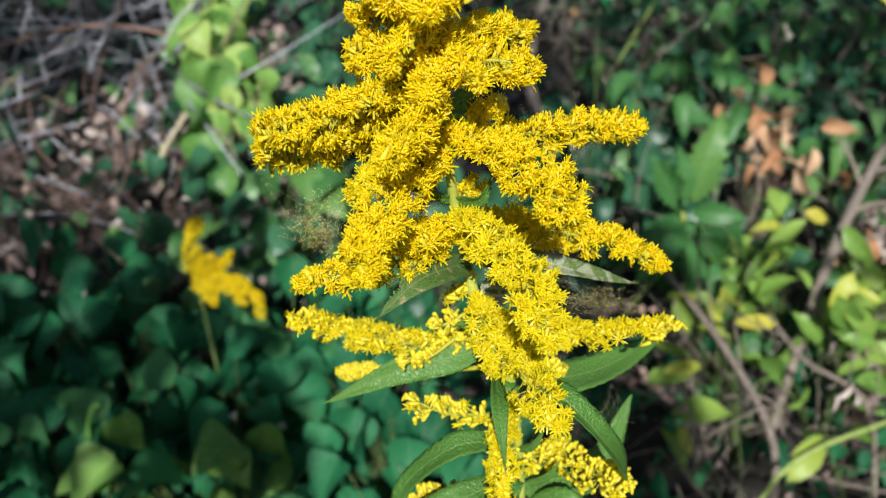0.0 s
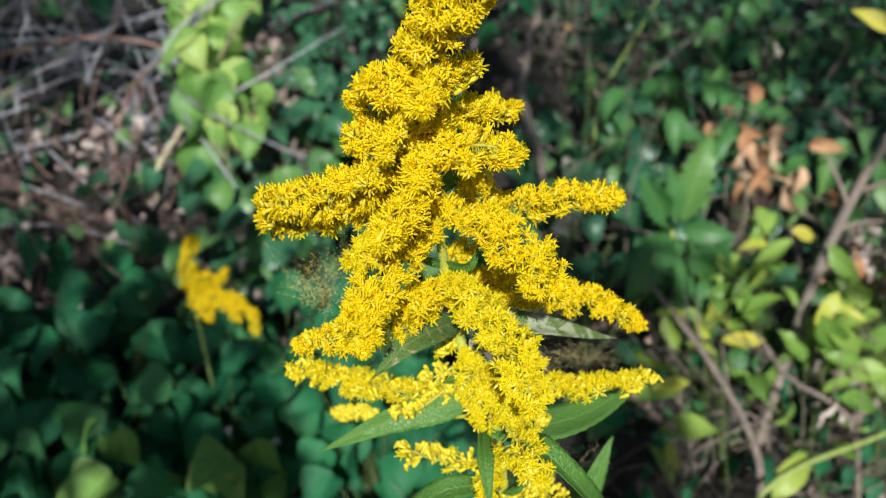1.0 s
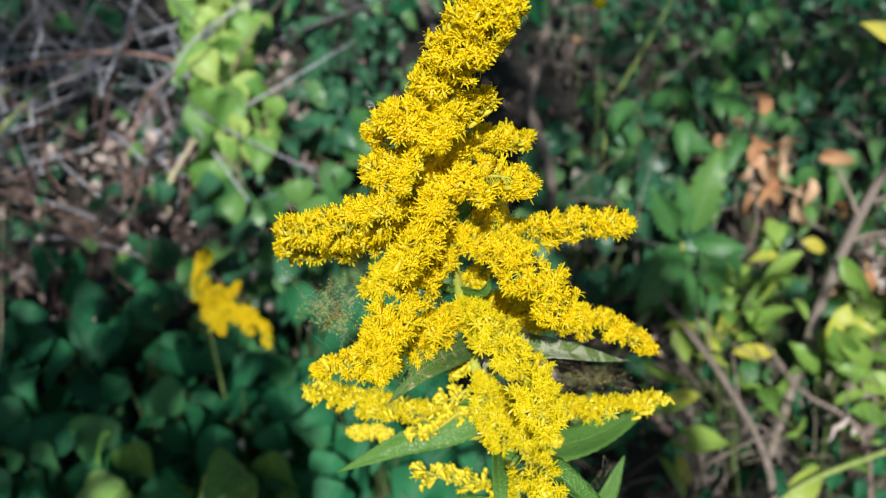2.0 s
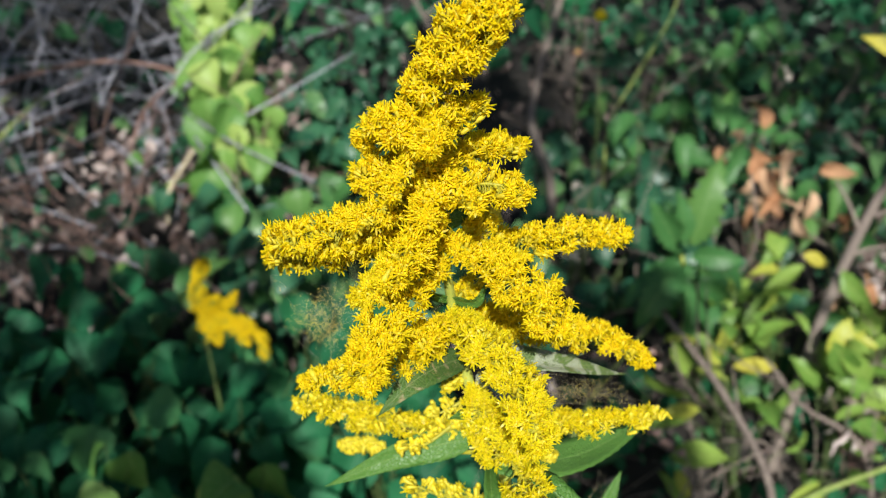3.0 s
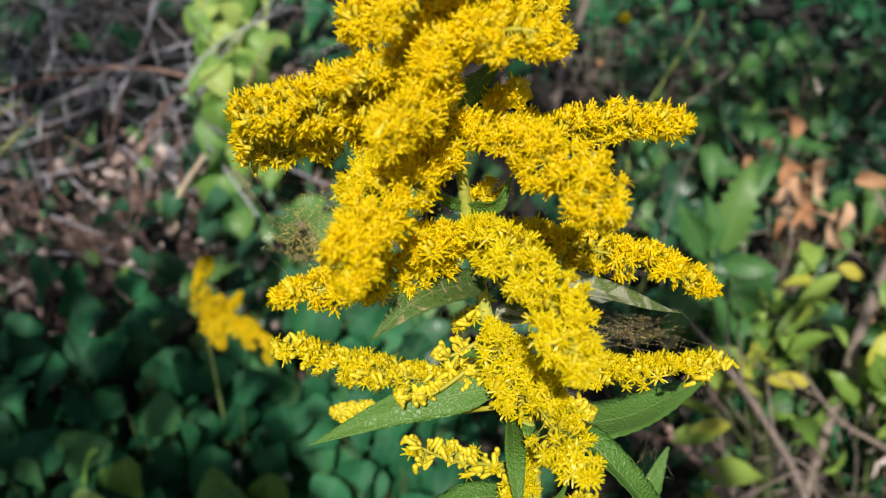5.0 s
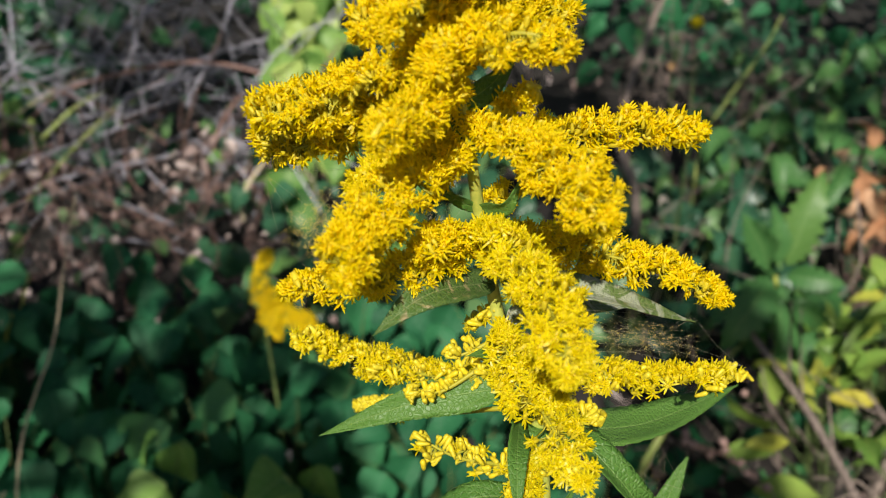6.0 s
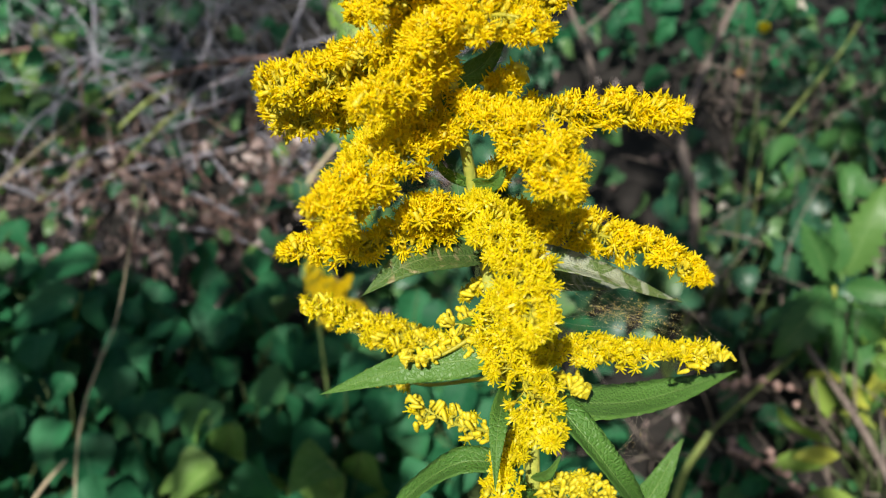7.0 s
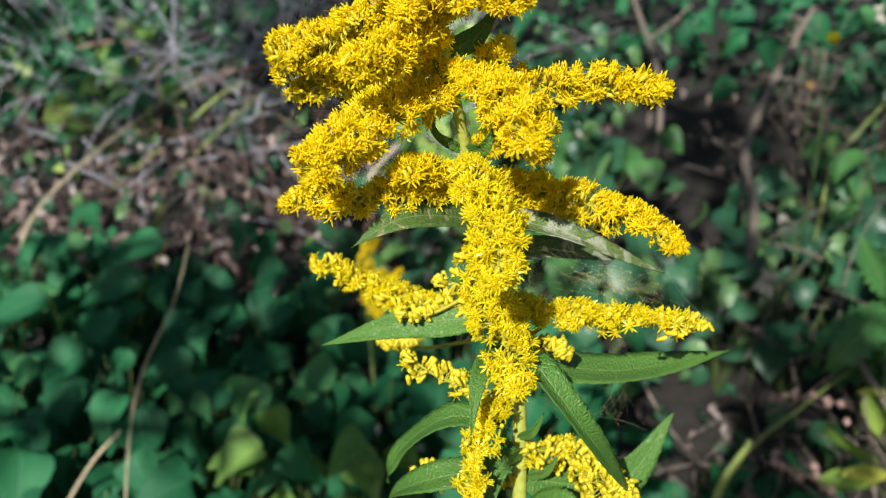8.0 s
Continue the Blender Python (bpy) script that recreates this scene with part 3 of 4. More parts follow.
stem_leaf(G, [(0.030, 0.302, 0.845), (0.050, 0.315, 0.846), (0.078, 0.345, 0.838)], 0.0115, (0.1, -0.6, 0.8), MINED, seed=9)
stem_leaf(G, [(0.047, 0.311, 0.757), (0.082, 0.334, 0.752), (0.098, 0.350, 0.777)], 0.019, (0.3, -0.8, 0.4), seed=10, fold=0.15)
stem_leaf(G, [(0.016, 0.282, 0.912), (0.024, 0.289, 0.918), (0.031, 0.288, 0.929)], 0.0075, (0.4, -0.9, 0.0), seed=11)
stem_leaf(G, [(0.013, 0.275, 0.930), (0.006, 0.268, 0.935), (0.001, 0.268, 0.940)], 0.005, (0.0, -0.9, 0.3), seed=12)
stem_leaf(G, [(0.0205, 0.298, 0.880), (0.029, 0.288, 0.884), (0.033, 0.285, 0.893)], 0.0055, (0.4, -0.9, 0.1), seed=13)
stem_leaf(G, [(0.0205, 0.298, 0.880), (0.013, 0.290, 0.886), (0.010, 0.288, 0.894)], 0.004, (-0.3, -0.9, 0.1), seed=14)
stem_leaf(G, [(0.031, 0.303, 0.833), (0.026, 0.290, 0.838), (0.020, 0.283, 0.840)], 0.0055, (0.0, -0.6, 0.8), seed=15)
stem_leaf(G, [(0.047, 0.308, 0.770), (0.043, 0.290, 0.772), (0.041, 0.280, 0.752)], 0.009, (0.0, -1.0, 0.2), seed=16)
stem_leaf(G, [(0.050, 0.311, 0.745), (0.066, 0.300, 0.757), (0.078, 0.300, 0.740)], 0.012, (0.3, -0.6, 0.7), seed=17)
# small green shoots in the joints of the stem
for k, (x, y, z, dx) in enumerate([(0.0455, 0.307, 0.776, 0.010), (0.047, 0.306, 0.770, -0.006), (0.050, 0.309, 0.760, 0.012), (0.036, 0.302, 0.812, 0.009), (0.0235, 0.299, 0.868, 0.006), (0.0182, 0.289, 0.901, -0.006)]):
    stem_leaf(G, [(x, y, z), (x + dx * 0.6, y - 0.006, z + 0.007), (x + dx, y - 0.009, z + 0.017)], 0.004, (0.1, -1.0, 0.1), seed=60 + k)

# ---- a second goldenrod and other flowers behind ----
far_rod = thing("goldenrod", "smaller goldenrod bending under yellow flowers among dark leaves", "flower")
v, f = tube([(-0.30, 1.13, 0.20), (-0.325, 1.11, 0.46), (-0.328, 1.10, 0.53), (-0.318, 1.098, 0.60)], [0.003, 0.0025, 0.002, 0.001], 6)
part("stem", mesh_of("stem", v, f), STALK, far_rod)
flower_branch(far_rod, [(-0.330, 1.10, 0.535), (-0.331, 1.10, 0.565), (-0.324, 1.10, 0.592), (-0.315, 1.10, 0.606)], [0.013, 0.012, 0.011, 0.007], seed=71, singles=0, density=1.0)
flower_branch(far_rod, [(-0.327, 1.10, 0.52), (-0.300, 1.10, 0.535), (-0.287, 1.10, 0.548), (-0.278, 1.10, 0.562)], [0.012, 0.010, 0.007, 0.004], seed=72, singles=0, density=1.0)
flower_branch(far_rod, [(-0.327, 1.10, 0.51), (-0.300, 1.09, 0.520), (-0.270, 1.09, 0.520), (-0.252, 1.09, 0.50)], [0.014, 0.013, 0.011, 0.007], seed=73, singles=0, density=1.0)
flower_branch(far_rod, [(-0.325, 1.10, 0.50), (-0.312, 1.095, 0.50), (-0.302, 1.09, 0.485)], [0.012, 0.011, 0.006], seed=74, singles=0, density=1.0)
flower_branch(far_rod, [(-0.328, 1.10, 0.53), (-0.310, 1.095, 0.545), (-0.298, 1.09, 0.555)], [0.012, 0.011, 0.007], seed=76, singles=0)
flower_branch(far_rod, [(-0.290, 1.09, 0.52), (-0.275, 1.085, 0.508), (-0.262, 1.085, 0.488)], [0.010, 0.010, 0.006], seed=77, singles=0)
flower_branch(far_rod, [(-0.252, 1.095, 0.505), (-0.244, 1.09, 0.492), (-0.243, 1.09, 0.465)], [0.006, 0.010, 0.007], seed=75, singles=0, density=0.6)


def daisy(at, size, mat, label):
    """A small open flower on a thin stalk."""
    top = thing("wild_flower", label, "flower", at=at)
    for k in range(8):
        a = 6.2832 * k / 8
        v, f, uv = leaf_grid(size * 0.55, size * 0.34, "obovate", 0.1, 0.4, 0.02, 0, 4, 2, k)
        ob = part("petal", mesh_of("petal", v, f, uv), mat, top)
        ob.matrix_local = facing((0, 0, 0), (math.cos(a), -0.35 + 0.2 * math.sin(a), math.sin(a) * 0.7 + 0.2), (0, -0.8, 0.6))
    v, f = tube([(0, 0.002, -0.001), (0, -0.001, 0.002), (0, -0.003, 0.004)], [size * 0.10, size * 0.14, size * 0.07], 8, 4)
    part("flower_centre", mesh_of("flower_centre", v, f), CALYX, top)
    drop = at[2] - soil(at[0], at[1])
    v, f = tube([(0, 0.002, 0), (0.01, 0.01, -drop * 0.5), (0.0, 0.02, -drop - 0.02)], [0.0012, 0.0016], 5)
    part("stalk", mesh_of("stalk", v, f), STALK, top)
    return top


daisy((0.275, 1.663, 0.895), 0.024, PETAL, "small bright yellow wild flower on a thin stalk")
daisy((0.30, 2.15, 0.78), 0.022, DRY, "small faded orange flower low on the bank")

# ---- leafy plants on the bank ----


def leaf_set(kind, sizes, mat, count=5, name="leaf", **shape):
    """Leaf meshes of one kind, to be shared."""
    made = []
    for k in range(count):
        rr = random.Random(900 + k * 7 + len(kind))
        ln = rr.uniform(*sizes)
        g = leaf_grid(ln, ln * shape.get("ratio", 0.7) * rr.uniform(0.85, 1.15), kind, rr.uniform(*shape.get("fold", (0.1, 0.45))), rr.uniform(*shape.get("curl", (0.3, 1.3))), rr.uniform(*shape.get("wave", (0.03, 0.08))), shape.get("teeth", 0), shape.get("n", 8), 4, k, rr.uniform(-1, 1) * shape.get("twist", 0.5))
        made.append((g, mesh_of(name, *g, True, None, (mat,))))
    return made


BROADS = leaf_set("heart", (0.055, 0.095), BROAD, 5, ratio=0.85, wave=(0.05, 0.12), n=10, twist=0.8) + leaf_set("ovate", (0.055, 0.105), BROAD, 6, ratio=0.62, wave=(0.06, 0.14), n=10, twist=0.9)
OVATES = leaf_set("ovate", (0.07, 0.125), FAN, 7, ratio=0.44, teeth=0.07, n=20)
LIMES = leaf_set("heart", (0.055, 0.088), LIME, 7, ratio=0.85, n=10, wave=(0.04, 0.10))
IVIES = leaf_set("heart", (0.05, 0.09), IVY, 6, ratio=0.85)
MIDS = leaf_set("heart", (0.06, 0.10), FAN, 6, ratio=0.85, n=10, wave=(0.04, 0.10))
LOBES = leaf_set("ellipse", (0.115, 0.15), FAN, 8, ratio=0.50, teeth=0.34, n=18, wave=(0.05, 0.1), twist=0.7)
OBOVATES = leaf_set("obovate", (0.045, 0.090), YELLOWGREEN, 8, ratio=0.44, twist=0.9, curl=(0.2, 1.6))
LEMONS = leaf_set("ellipse", (0.07, 0.08), LEMON, 2, ratio=0.45, fold=(0.1, 0.2), curl=(0.3, 0.6))
DRIES = leaf_set("lance", (0.065, 0.105), DRY, 7, ratio=0.36, fold=(0.4, 0.9), curl=(1.0, 2.8), twist=1.6, wave=(0.08, 0.16), n=12)
LITTERS = leaf_set("ovate", (0.03, 0.065), LITTER, 8, ratio=0.5, fold=(0.2, 1.0), curl=(0.4, 2.4), twist=1.2, wave=(0.05, 0.12))
SMALLS = leaf_set("ovate", (0.04, 0.08), IVY, 6, ratio=0.5)
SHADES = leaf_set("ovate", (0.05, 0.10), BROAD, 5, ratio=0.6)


def put_leaf(owner, kinds, at, along, normal, size=1.0, label="", rr=R):
    ob = part("leaf", rr.choice(kinds)[1], None, owner, label)
    m = facing(at, along, normal, size)
    ob.matrix_local = Matrix.Translation(-owner.location) @ m
    return ob


def creeper(x, y, leaves, kinds, seed, label, category, group, high=0.0, spread=0.10, name="leafy_plant", stem=None, tip=(0.0, -0.55, -0.6)):
    """A rooted plant: stalks that rise from one point and spread, each with a leaf whose tip hangs outward."""
    rr = random.Random(seed)
    z0 = soil(x, y)
    top = thing(name, label, category, group, at=(x, y, z0))
    for k in range(leaves):
        a = rr.uniform(0, 6.2832)
        d = spread * math.sqrt(rr.random())
        px, py = x + d * math.cos(a), y + d * math.sin(a) * 0.8
        pz = cover(px, py) + high + rr.uniform(-0.09, 0.04)
        out_ = Vector((math.cos(a) * 0.5, math.sin(a) * 0.4, 0)) + Vector(tip)
        out_ = turned(rr, out_.normalized(), 0.30)
        normal = turned(rr, (0.05, -0.62, 0.78), 0.52)
        put_leaf(top, kinds, (px, py, pz), out_, normal, rr.uniform(0.62, 1.12), rr=rr)
        mid = (x + (px - x) * 0.4, y + (py - y) * 0.4, z0 + (pz - z0) * 0.65)
        v, f = tube([(0, 0, -0.01), (mid[0] - x, mid[1] - y, mid[2] - z0), (px - x, py - y, pz - z0)], [0.0013, 0.0007], 4, 5)
        part("stalk", mesh_of("stalk", v, f), stem or STALK, top)
    return top


rb = random.Random(5)
for k in range(30):
    x, y = -1.02 + 0.19 * (k % 6) + rb.uniform(-0.05, 0.05), 0.80 + 0.125 * (k // 6) + rb.uniform(-0.04, 0.04)
    creeper(x, y, 18, BROADS, 100 + k, "low creeper with broad dark green heart-shaped leaves", "plant", "broad-leaved creepers on the bank", spread=0.12)
for k in range(2):
    creeper(0.03 + 0.09 * k, 1.02 + 0.06 * (k % 3), 7, BROADS, 140 + k, "low creeper with broad dark green leaves, half hidden", "plant", "broad-leaved creepers on the bank", high=-0.05, spread=0.09)
for k in range(9):
    creeper(-1.78 + 0.17 * (k % 4) + rb.uniform(-0.04, 0.04), 1.88 + 0.16 * (k // 4) + rb.uniform(-0.04, 0.04), 13, LIMES[:4] if k % 3 == 0 else BROADS, 170 + k, "creeper with mid-green leaves at the top of the bank", "plant", "creepers at the top of the bank", high=0.03, spread=0.13)
# paler seedlings at the foot of the creepers
for k, (x, y) in enumerate([(-0.31, 0.95), (-0.24, 0.96), (-0.41, 0.95)]):
    creeper(x, y, 7, LIMES, 150 + k, "young plant with pale lime-green leaves", "plant", "pale seedlings", high=0.035, spread=0.045, name="seedling")
# long leaves at the edge of the creepers
dock = thing("dock_plant", "plant with long drooping dark green leaves", "plant", at=(-0.88, 1.18, soil(-0.88, 1.18)))
LONGS = leaf_set("ovate", (0.15, 0.19), BROAD, 3, ratio=0.36, n=12)
put_leaf(dock, LONGS, (-0.80, 1.31, 0.47), (-0.9, -0.3, -0.25), (0.1, -0.7, 0.7))
put_leaf(dock, LONGS, (-0.77, 1.21, 0.44), (-0.75, -0.4, -0.3), (0.1, -0.7, 0.7))
put_leaf(dock, LONGS, (-0.90, 1.13, 0.41), (-0.6, -0.6, -0.3), (0.1, -0.7, 0.7))
zd = soil(-0.88, 1.18)
for mid, end in [((0.05, 0.06, 0.12), (0.08, 0.13, 0.47 - zd)), ((0.06, 0.02, 0.12), (0.11, 0.03, 0.44 - zd)), ((-0.01, -0.02, 0.12), (-0.02, -0.05, 0.41 - zd))]:
    v, f = tube([(0, 0, 0), mid, end], [0.003, 0.002], 5)
    part("stalk", mesh_of("stalk", v, f), STEM, dock)

# the sunlit vine that climbs the bank
vine = thing("climbing_vine", "climbing vine with sunlit lime-green leaves over dead canes", "vine", at=(-0.42, 1.58, soil(-0.42, 1.58)))
vine_line = [(-0.42, 1.58, soil(-0.42, 1.58)), (-0.40, 1.62, 0.62), (-0.45, 1.80, 0.70), (-0.52, 1.98, 0.78), (-0.56, 2.15, 0.86), (-0.58, 2.3, 0.96)]
v, f = tube([tuple(np.array(p) - np.array(vine_line[0])) for p in vine_line], [0.0025, 0.0018], 6)
part("stem", mesh_of("stem", v, f), STALK, vine)
rv = random.Random(11)
vl = catmull(vine_line, 60)
for k in range(95):
    c = vl[rv.randrange(14, 61)]
    at = (c[0] + rv.uniform(-0.075, 0.075), c[1] + rv.uniform(-0.06, 0.06), c[2] + rv.uniform(-0.06, 0.05))
    put_leaf(vine, LIMES, at, turned(rv, (0.05, -0.3, -0.9), 0.3), turned(rv, (-0.05, -0.85, 0.4), 0.4), rv.uniform(0.7, 1.35), rr=rv)

# small dark-leaved ivy behind the flowers, but for a bare hollow under the thicket
def not_bare(x, y):
    """Away from the bare hollow under the thicket."""
    return ((x - 0.10) / 0.24) ** 2 + ((y - 2.2) / 0.38) ** 2 > 1 + 0.6 * noise.noise(Vector((x * 6, y * 6, 2.2)))


for k in range(26):
    x, y = -0.40 + 0.14 * (k % 7) + rb.uniform(-0.06, 0.06), 1.40 + 0.24 * (k // 7) + rb.uniform(-0.08, 0.08)
    if not not_bare(x, y):
        continue
    creeper(x, y, 9, IVIES, 200 + k, "clump of small dark ivy leaves on the bank", "ivy", "ivy clumps on the bank", high=0.0, spread=0.13, name="ivy")

# mid-green ivy beside the vine
for k, (x, y) in enumerate([(-0.30, 1.60), (-0.40, 1.50), (-0.16, 1.56), (-0.10, 1.84)]):
    creeper(x, y, 7, MIDS, 240 + k, "ivy with large mid-green leaves beside the vine", "ivy", "ivy clumps on the bank", high=0.02, spread=0.11, name="ivy")

# broad-lobed plant and its neighbours
lobed = thing("lobed_plant", "plant with a rosette of large toothed green leaves", "plant", at=(0.42, 1.46, soil(0.42, 1.46)))
zc = 0.545
rl = random.Random(17)
for k, (ax, ay, az, sz) in enumerate([(0.65, -0.1, 0.75, 1.15), (1.0, -0.2, -0.1, 1.15), (-0.7, -0.1, 0.35, 0.95), (-0.65, -0.35, -0.6, 1.15), (0.35, -0.3, -0.9, 1.1), (-0.55, 0.0, 0.7, 0.8), (0.9, -0.3, -0.45, 0.95), (-0.2, -0.5, -0.8, 0.8), (0.15, -0.1, 0.95, 0.8), (0.6, -0.5, 0.2, 0.8), (-0.4, -0.5, -0.1, 0.8), (0.7, -0.2, -0.75, 0.9)]):
    put_leaf(lobed, LOBES[k % 8 : k % 8 + 1], (0.38 + ax * 0.022, 1.34 - 0.02 * (k % 4), zc + az * 0.02), turned(rl, (ax, ay, az), 0.25), turned(rl, (0.0, -0.8, 0.6), 0.24), sz * rl.uniform(0.8, 1.0))
v, f = tube([(0, 0, 0), (0.01, -0.01, 0.12), (-0.04, -0.13, zc - soil(0.42, 1.46))], [0.005, 0.003], 6)
part("stem", mesh_of("stem", v, f), STEM, lobed)
for k, (x, y, n, h) in enumerate([(0.44, 1.85, 7, 0.05), (0.56, 1.90, 8, 0.06), (0.36, 1.62, 6, 0.02), (0.30, 1.80, 7, 0.0), (0.60, 2.10, 8, 0.05), (0.75, 2.00, 8, 0.03), (0.45, 2.15, 8, 0.02), (0.90, 2.15, 9, 0.03), (0.70, 2.30, 9, 0.04), (1.05, 2.0, 8, 0.03), (0.92, 1.75, 7, 0.0), (0.5, 1.35, 6, -0.03), (1.10, 2.35, 8, 0.05), (0.78, 1.62, 6, 0.02)]):
    creeper(x, y, n, OVATES, 300 + k, "plant with hanging pointed green leaves", "plant", "pointed-leaved plants on the bank", high=h, spread=0.10, tip=(-0.05, -0.35, -0.85))

for k, (x, y, n, h) in enumerate([(0.72, 1.52, 7, 0.05), (0.82, 1.40, 7, 0.04), (0.90, 1.55, 7, 0.03), (0.62, 1.70, 5, 0.03)]):
    creeper(x, y, n, OVATES, 330 + k, "plant with broad bright green leaves beside the branch", "plant", "pointed-leaved plants on the bank", high=h, spread=0.09, tip=(-0.1, -0.45, -0.5))

# yellow-green shrub
for k in range(9):
    x, y = 0.42 + 0.15 * (k % 3) + rb.uniform(-0.04, 0.04), 1.02 + 0.14 * (k // 3) + rb.uniform(-0.04, 0.04)
    creeper(x, y, (3, 12, 24)[k // 3], OBOVATES, 400 + k, "low shrub with yellowing oval leaves on grey twigs", "shrub", "yellowing shrubs on the bank", high=0.02, spread=0.10, name="shrub", stem=STALK, tip=(0.0, -0.2, 0.25))
for k, (x, y, n) in enumerate([(0.60, 1.19, 16), (0.45, 1.27, 10), (0.70, 1.28, 14)]):
    creeper(x, y, n, OBOVATES, 430 + k, "upright shoot with a tuft of light green leaves", "shrub", "yellowing shrubs on the bank", high=0.045, spread=0.045, name="shrub", stem=STALK, tip=(0.0, -0.1, 0.7))
single = thing("yellow_leaf", "single bright yellow leaf hanging in the twigs", "leaf", at=(0.445, 1.22, 0.41))
put_leaf(single, LEMONS, (0.438, 1.20, 0.416), (1.0, 0.02, 0.05), (0.0, -0.7, 0.7), 0.9)
single = thing("yellow_leaf", "pale yellow leaf curled beside the branch", "leaf", at=(0.62, 1.46, 0.51))
put_leaf(single, LEMONS, (0.62, 1.45, 0.51), (0.9, -0.1, -0.2), (0.0, -0.7, 0.7), 0.75)
twig = thing("twig", "overhanging grey twig with one pale yellow leaf", "twig", at=(1.05, 1.55, soil(1.05, 1.55)))
v, f = tube([(0, 0, -0.02), (-0.06, -0.05, 0.5), (-0.2, -0.12, 0.62), (-0.35, -0.16, 0.86 - soil(1.05, 1.55))], [0.004, 0.003, 0.002, 0.001], 5)
part("shoot", mesh_of("shoot", v, f), BARK, twig)
put_leaf(twig, LEMONS, (0.705, 1.385, 0.858), (-0.85, 0.1, 0.45), (0.0, -0.75, 0.65), 1.0, "pale yellow leaf")

# withered orange leaves
withered = thing("withered_sprig", "withered sprig with curled orange-brown leaves", "dead leaves", at=(0.60, 1.60, soil(0.60, 1.60)))
z0 = soil(0.60, 1.60)
rd = random.Random(21)
for x, y, z in [(0.53, 1.70, 0.62), (0.57, 1.73, 0.65), (0.62, 1.75, 0.65), (0.57, 1.64, 0.62), (0.60, 1.62, 0.60), (0.635, 1.64, 0.62), (0.69, 1.62, 0.60), (0.66, 1.58, 0.57), (0.63, 1.54, 0.55), (0.70, 1.50, 0.55), (0.67, 1.66, 0.62)]:
    put_leaf(withered, DRIES, (x, y - 0.03, z + 0.03), turned(rd, (-0.4, -0.2, -0.5), 0.6), turned(rd, (0, -0.8, 0.5), 0.5), rd.uniform(0.75, 1.1), rr=rd)
    v, f = tube([(0, 0, -0.01), ((x - 0.60) * 0.5, (y - 1.60) * 0.5, (z - z0) * 0.7), (x - 0.60, y - 1.63, z + 0.03 - z0)], [0.0009, 0.0005], 4, 6)
    part("twig", mesh_of("twig", v, f), CANE, withered)



def withered_clump(at, spots, kinds, sizes, label, seed):
    """Dead leaves that hang together from thin twigs."""
    rr = random.Random(seed)
    z0 = soil(at[0], at[1])
    top = thing("withered_sprig", label, "dead leaves", at=(at[0], at[1], z0))
    for k in range(spots):
        x, y, z = (at[q] + rr.gauss(0, (0.032, 0.02, 0.026)[q]) for q in range(3))
        put_leaf(top, kinds, (x, y, z), turned(rr, (-0.2, -0.2, -0.6), 0.7), turned(rr, (0, -0.8, 0.5), 0.6), rr.uniform(*sizes), rr=rr)
        if k % 3 == 0:
            v, f = tube([(0, 0, -0.01), ((x - at[0]) * 0.4, (y - at[1]) * 0.4, (z - z0) * 0.7), (x - at[0], y - at[1], z - z0)], [0.001, 0.0005], 4, 6)
            part("twig", mesh_of("twig", v, f), CANE, top)


withered_clump((0.60, 1.56, 0.60), 14, DRIES, (0.5, 0.85), "withered leaves, curled and orange-brown, above the fork", 30)
withered_clump((0.73, 1.38, 0.50), 16, LITTERS, (0.7, 1.3), "clump of grey-brown withered leaves beside the branch", 31)
withered_clump((0.735, 1.36, 0.455), 9, DRIES, (0.5, 0.8), "few curled orange-brown leaves under the grey clump", 32)
withered_clump((0.60, 1.12, 0.37), 14, LITTERS, (0.6, 1.0), "brown withered leaves under the light green shoot", 33)
withered_clump((-0.39, 2.00, 0.72), 26, LITTERS, (0.5, 0.9), "dry brown leaves hanging beside the vine", 34)
withered_clump((-0.34, 1.88, 0.665), 18, LITTERS, (0.5, 0.8), "dry brown leaves hanging in the ivy", 35)
withered_clump((-0.66, 1.74, 0.60), 20, LITTERS, (0.5, 1.0), "pinkish brown withered leaves on the litter", 36)

# ---- branches, canes and stalks ----


def bar(name, label, category, points, radii, mat, group="", knots=0, seed=0):
    """A bent branch with side shoots where knots are given; its foot reaches into the ground cover."""
    at = points[0]
    rr = random.Random(seed)
    line = [tuple(np.array(p) - np.array(at)) for p in points]
    bent = [tuple(np.array(q) + np.array([rr.gauss(0, 0.004) for _ in range(3)])) if 0 < i < len(line) - 1 else q for i, q in enumerate(line)]
    top = thing(name, label, category, group, at=at)
    v, f = tube(bent, radii, 7, 10 * (len(points) - 1))
    part("main_bar", mesh_of("main_bar", v, f), mat, top)
    c = catmull(bent, 40)
    for k in range(knots):
        i = rr.randrange(6, 36)
        d = c[i + 1] - c[i - 1]
        d /= np.linalg.norm(d)
        s = np.array(turned(rr, (d * 0.6 + np.array((rr.uniform(-1, 1), -0.3, rr.uniform(-0.5, 1)))).tolist(), 0.3))
        ln = rr.uniform(0.05, 0.14)
        v, f = tube([tuple(c[i]), tuple(c[i] + s * ln * 0.5), tuple(c[i] + s * ln + np.array((0, 0, rr.uniform(-0.02, 0.02))))], [min(radii) * 0.7, min(radii) * 0.35], 5, 6)
        part("side_shoot", mesh_of("side_shoot", v, f), mat, top)
    return top


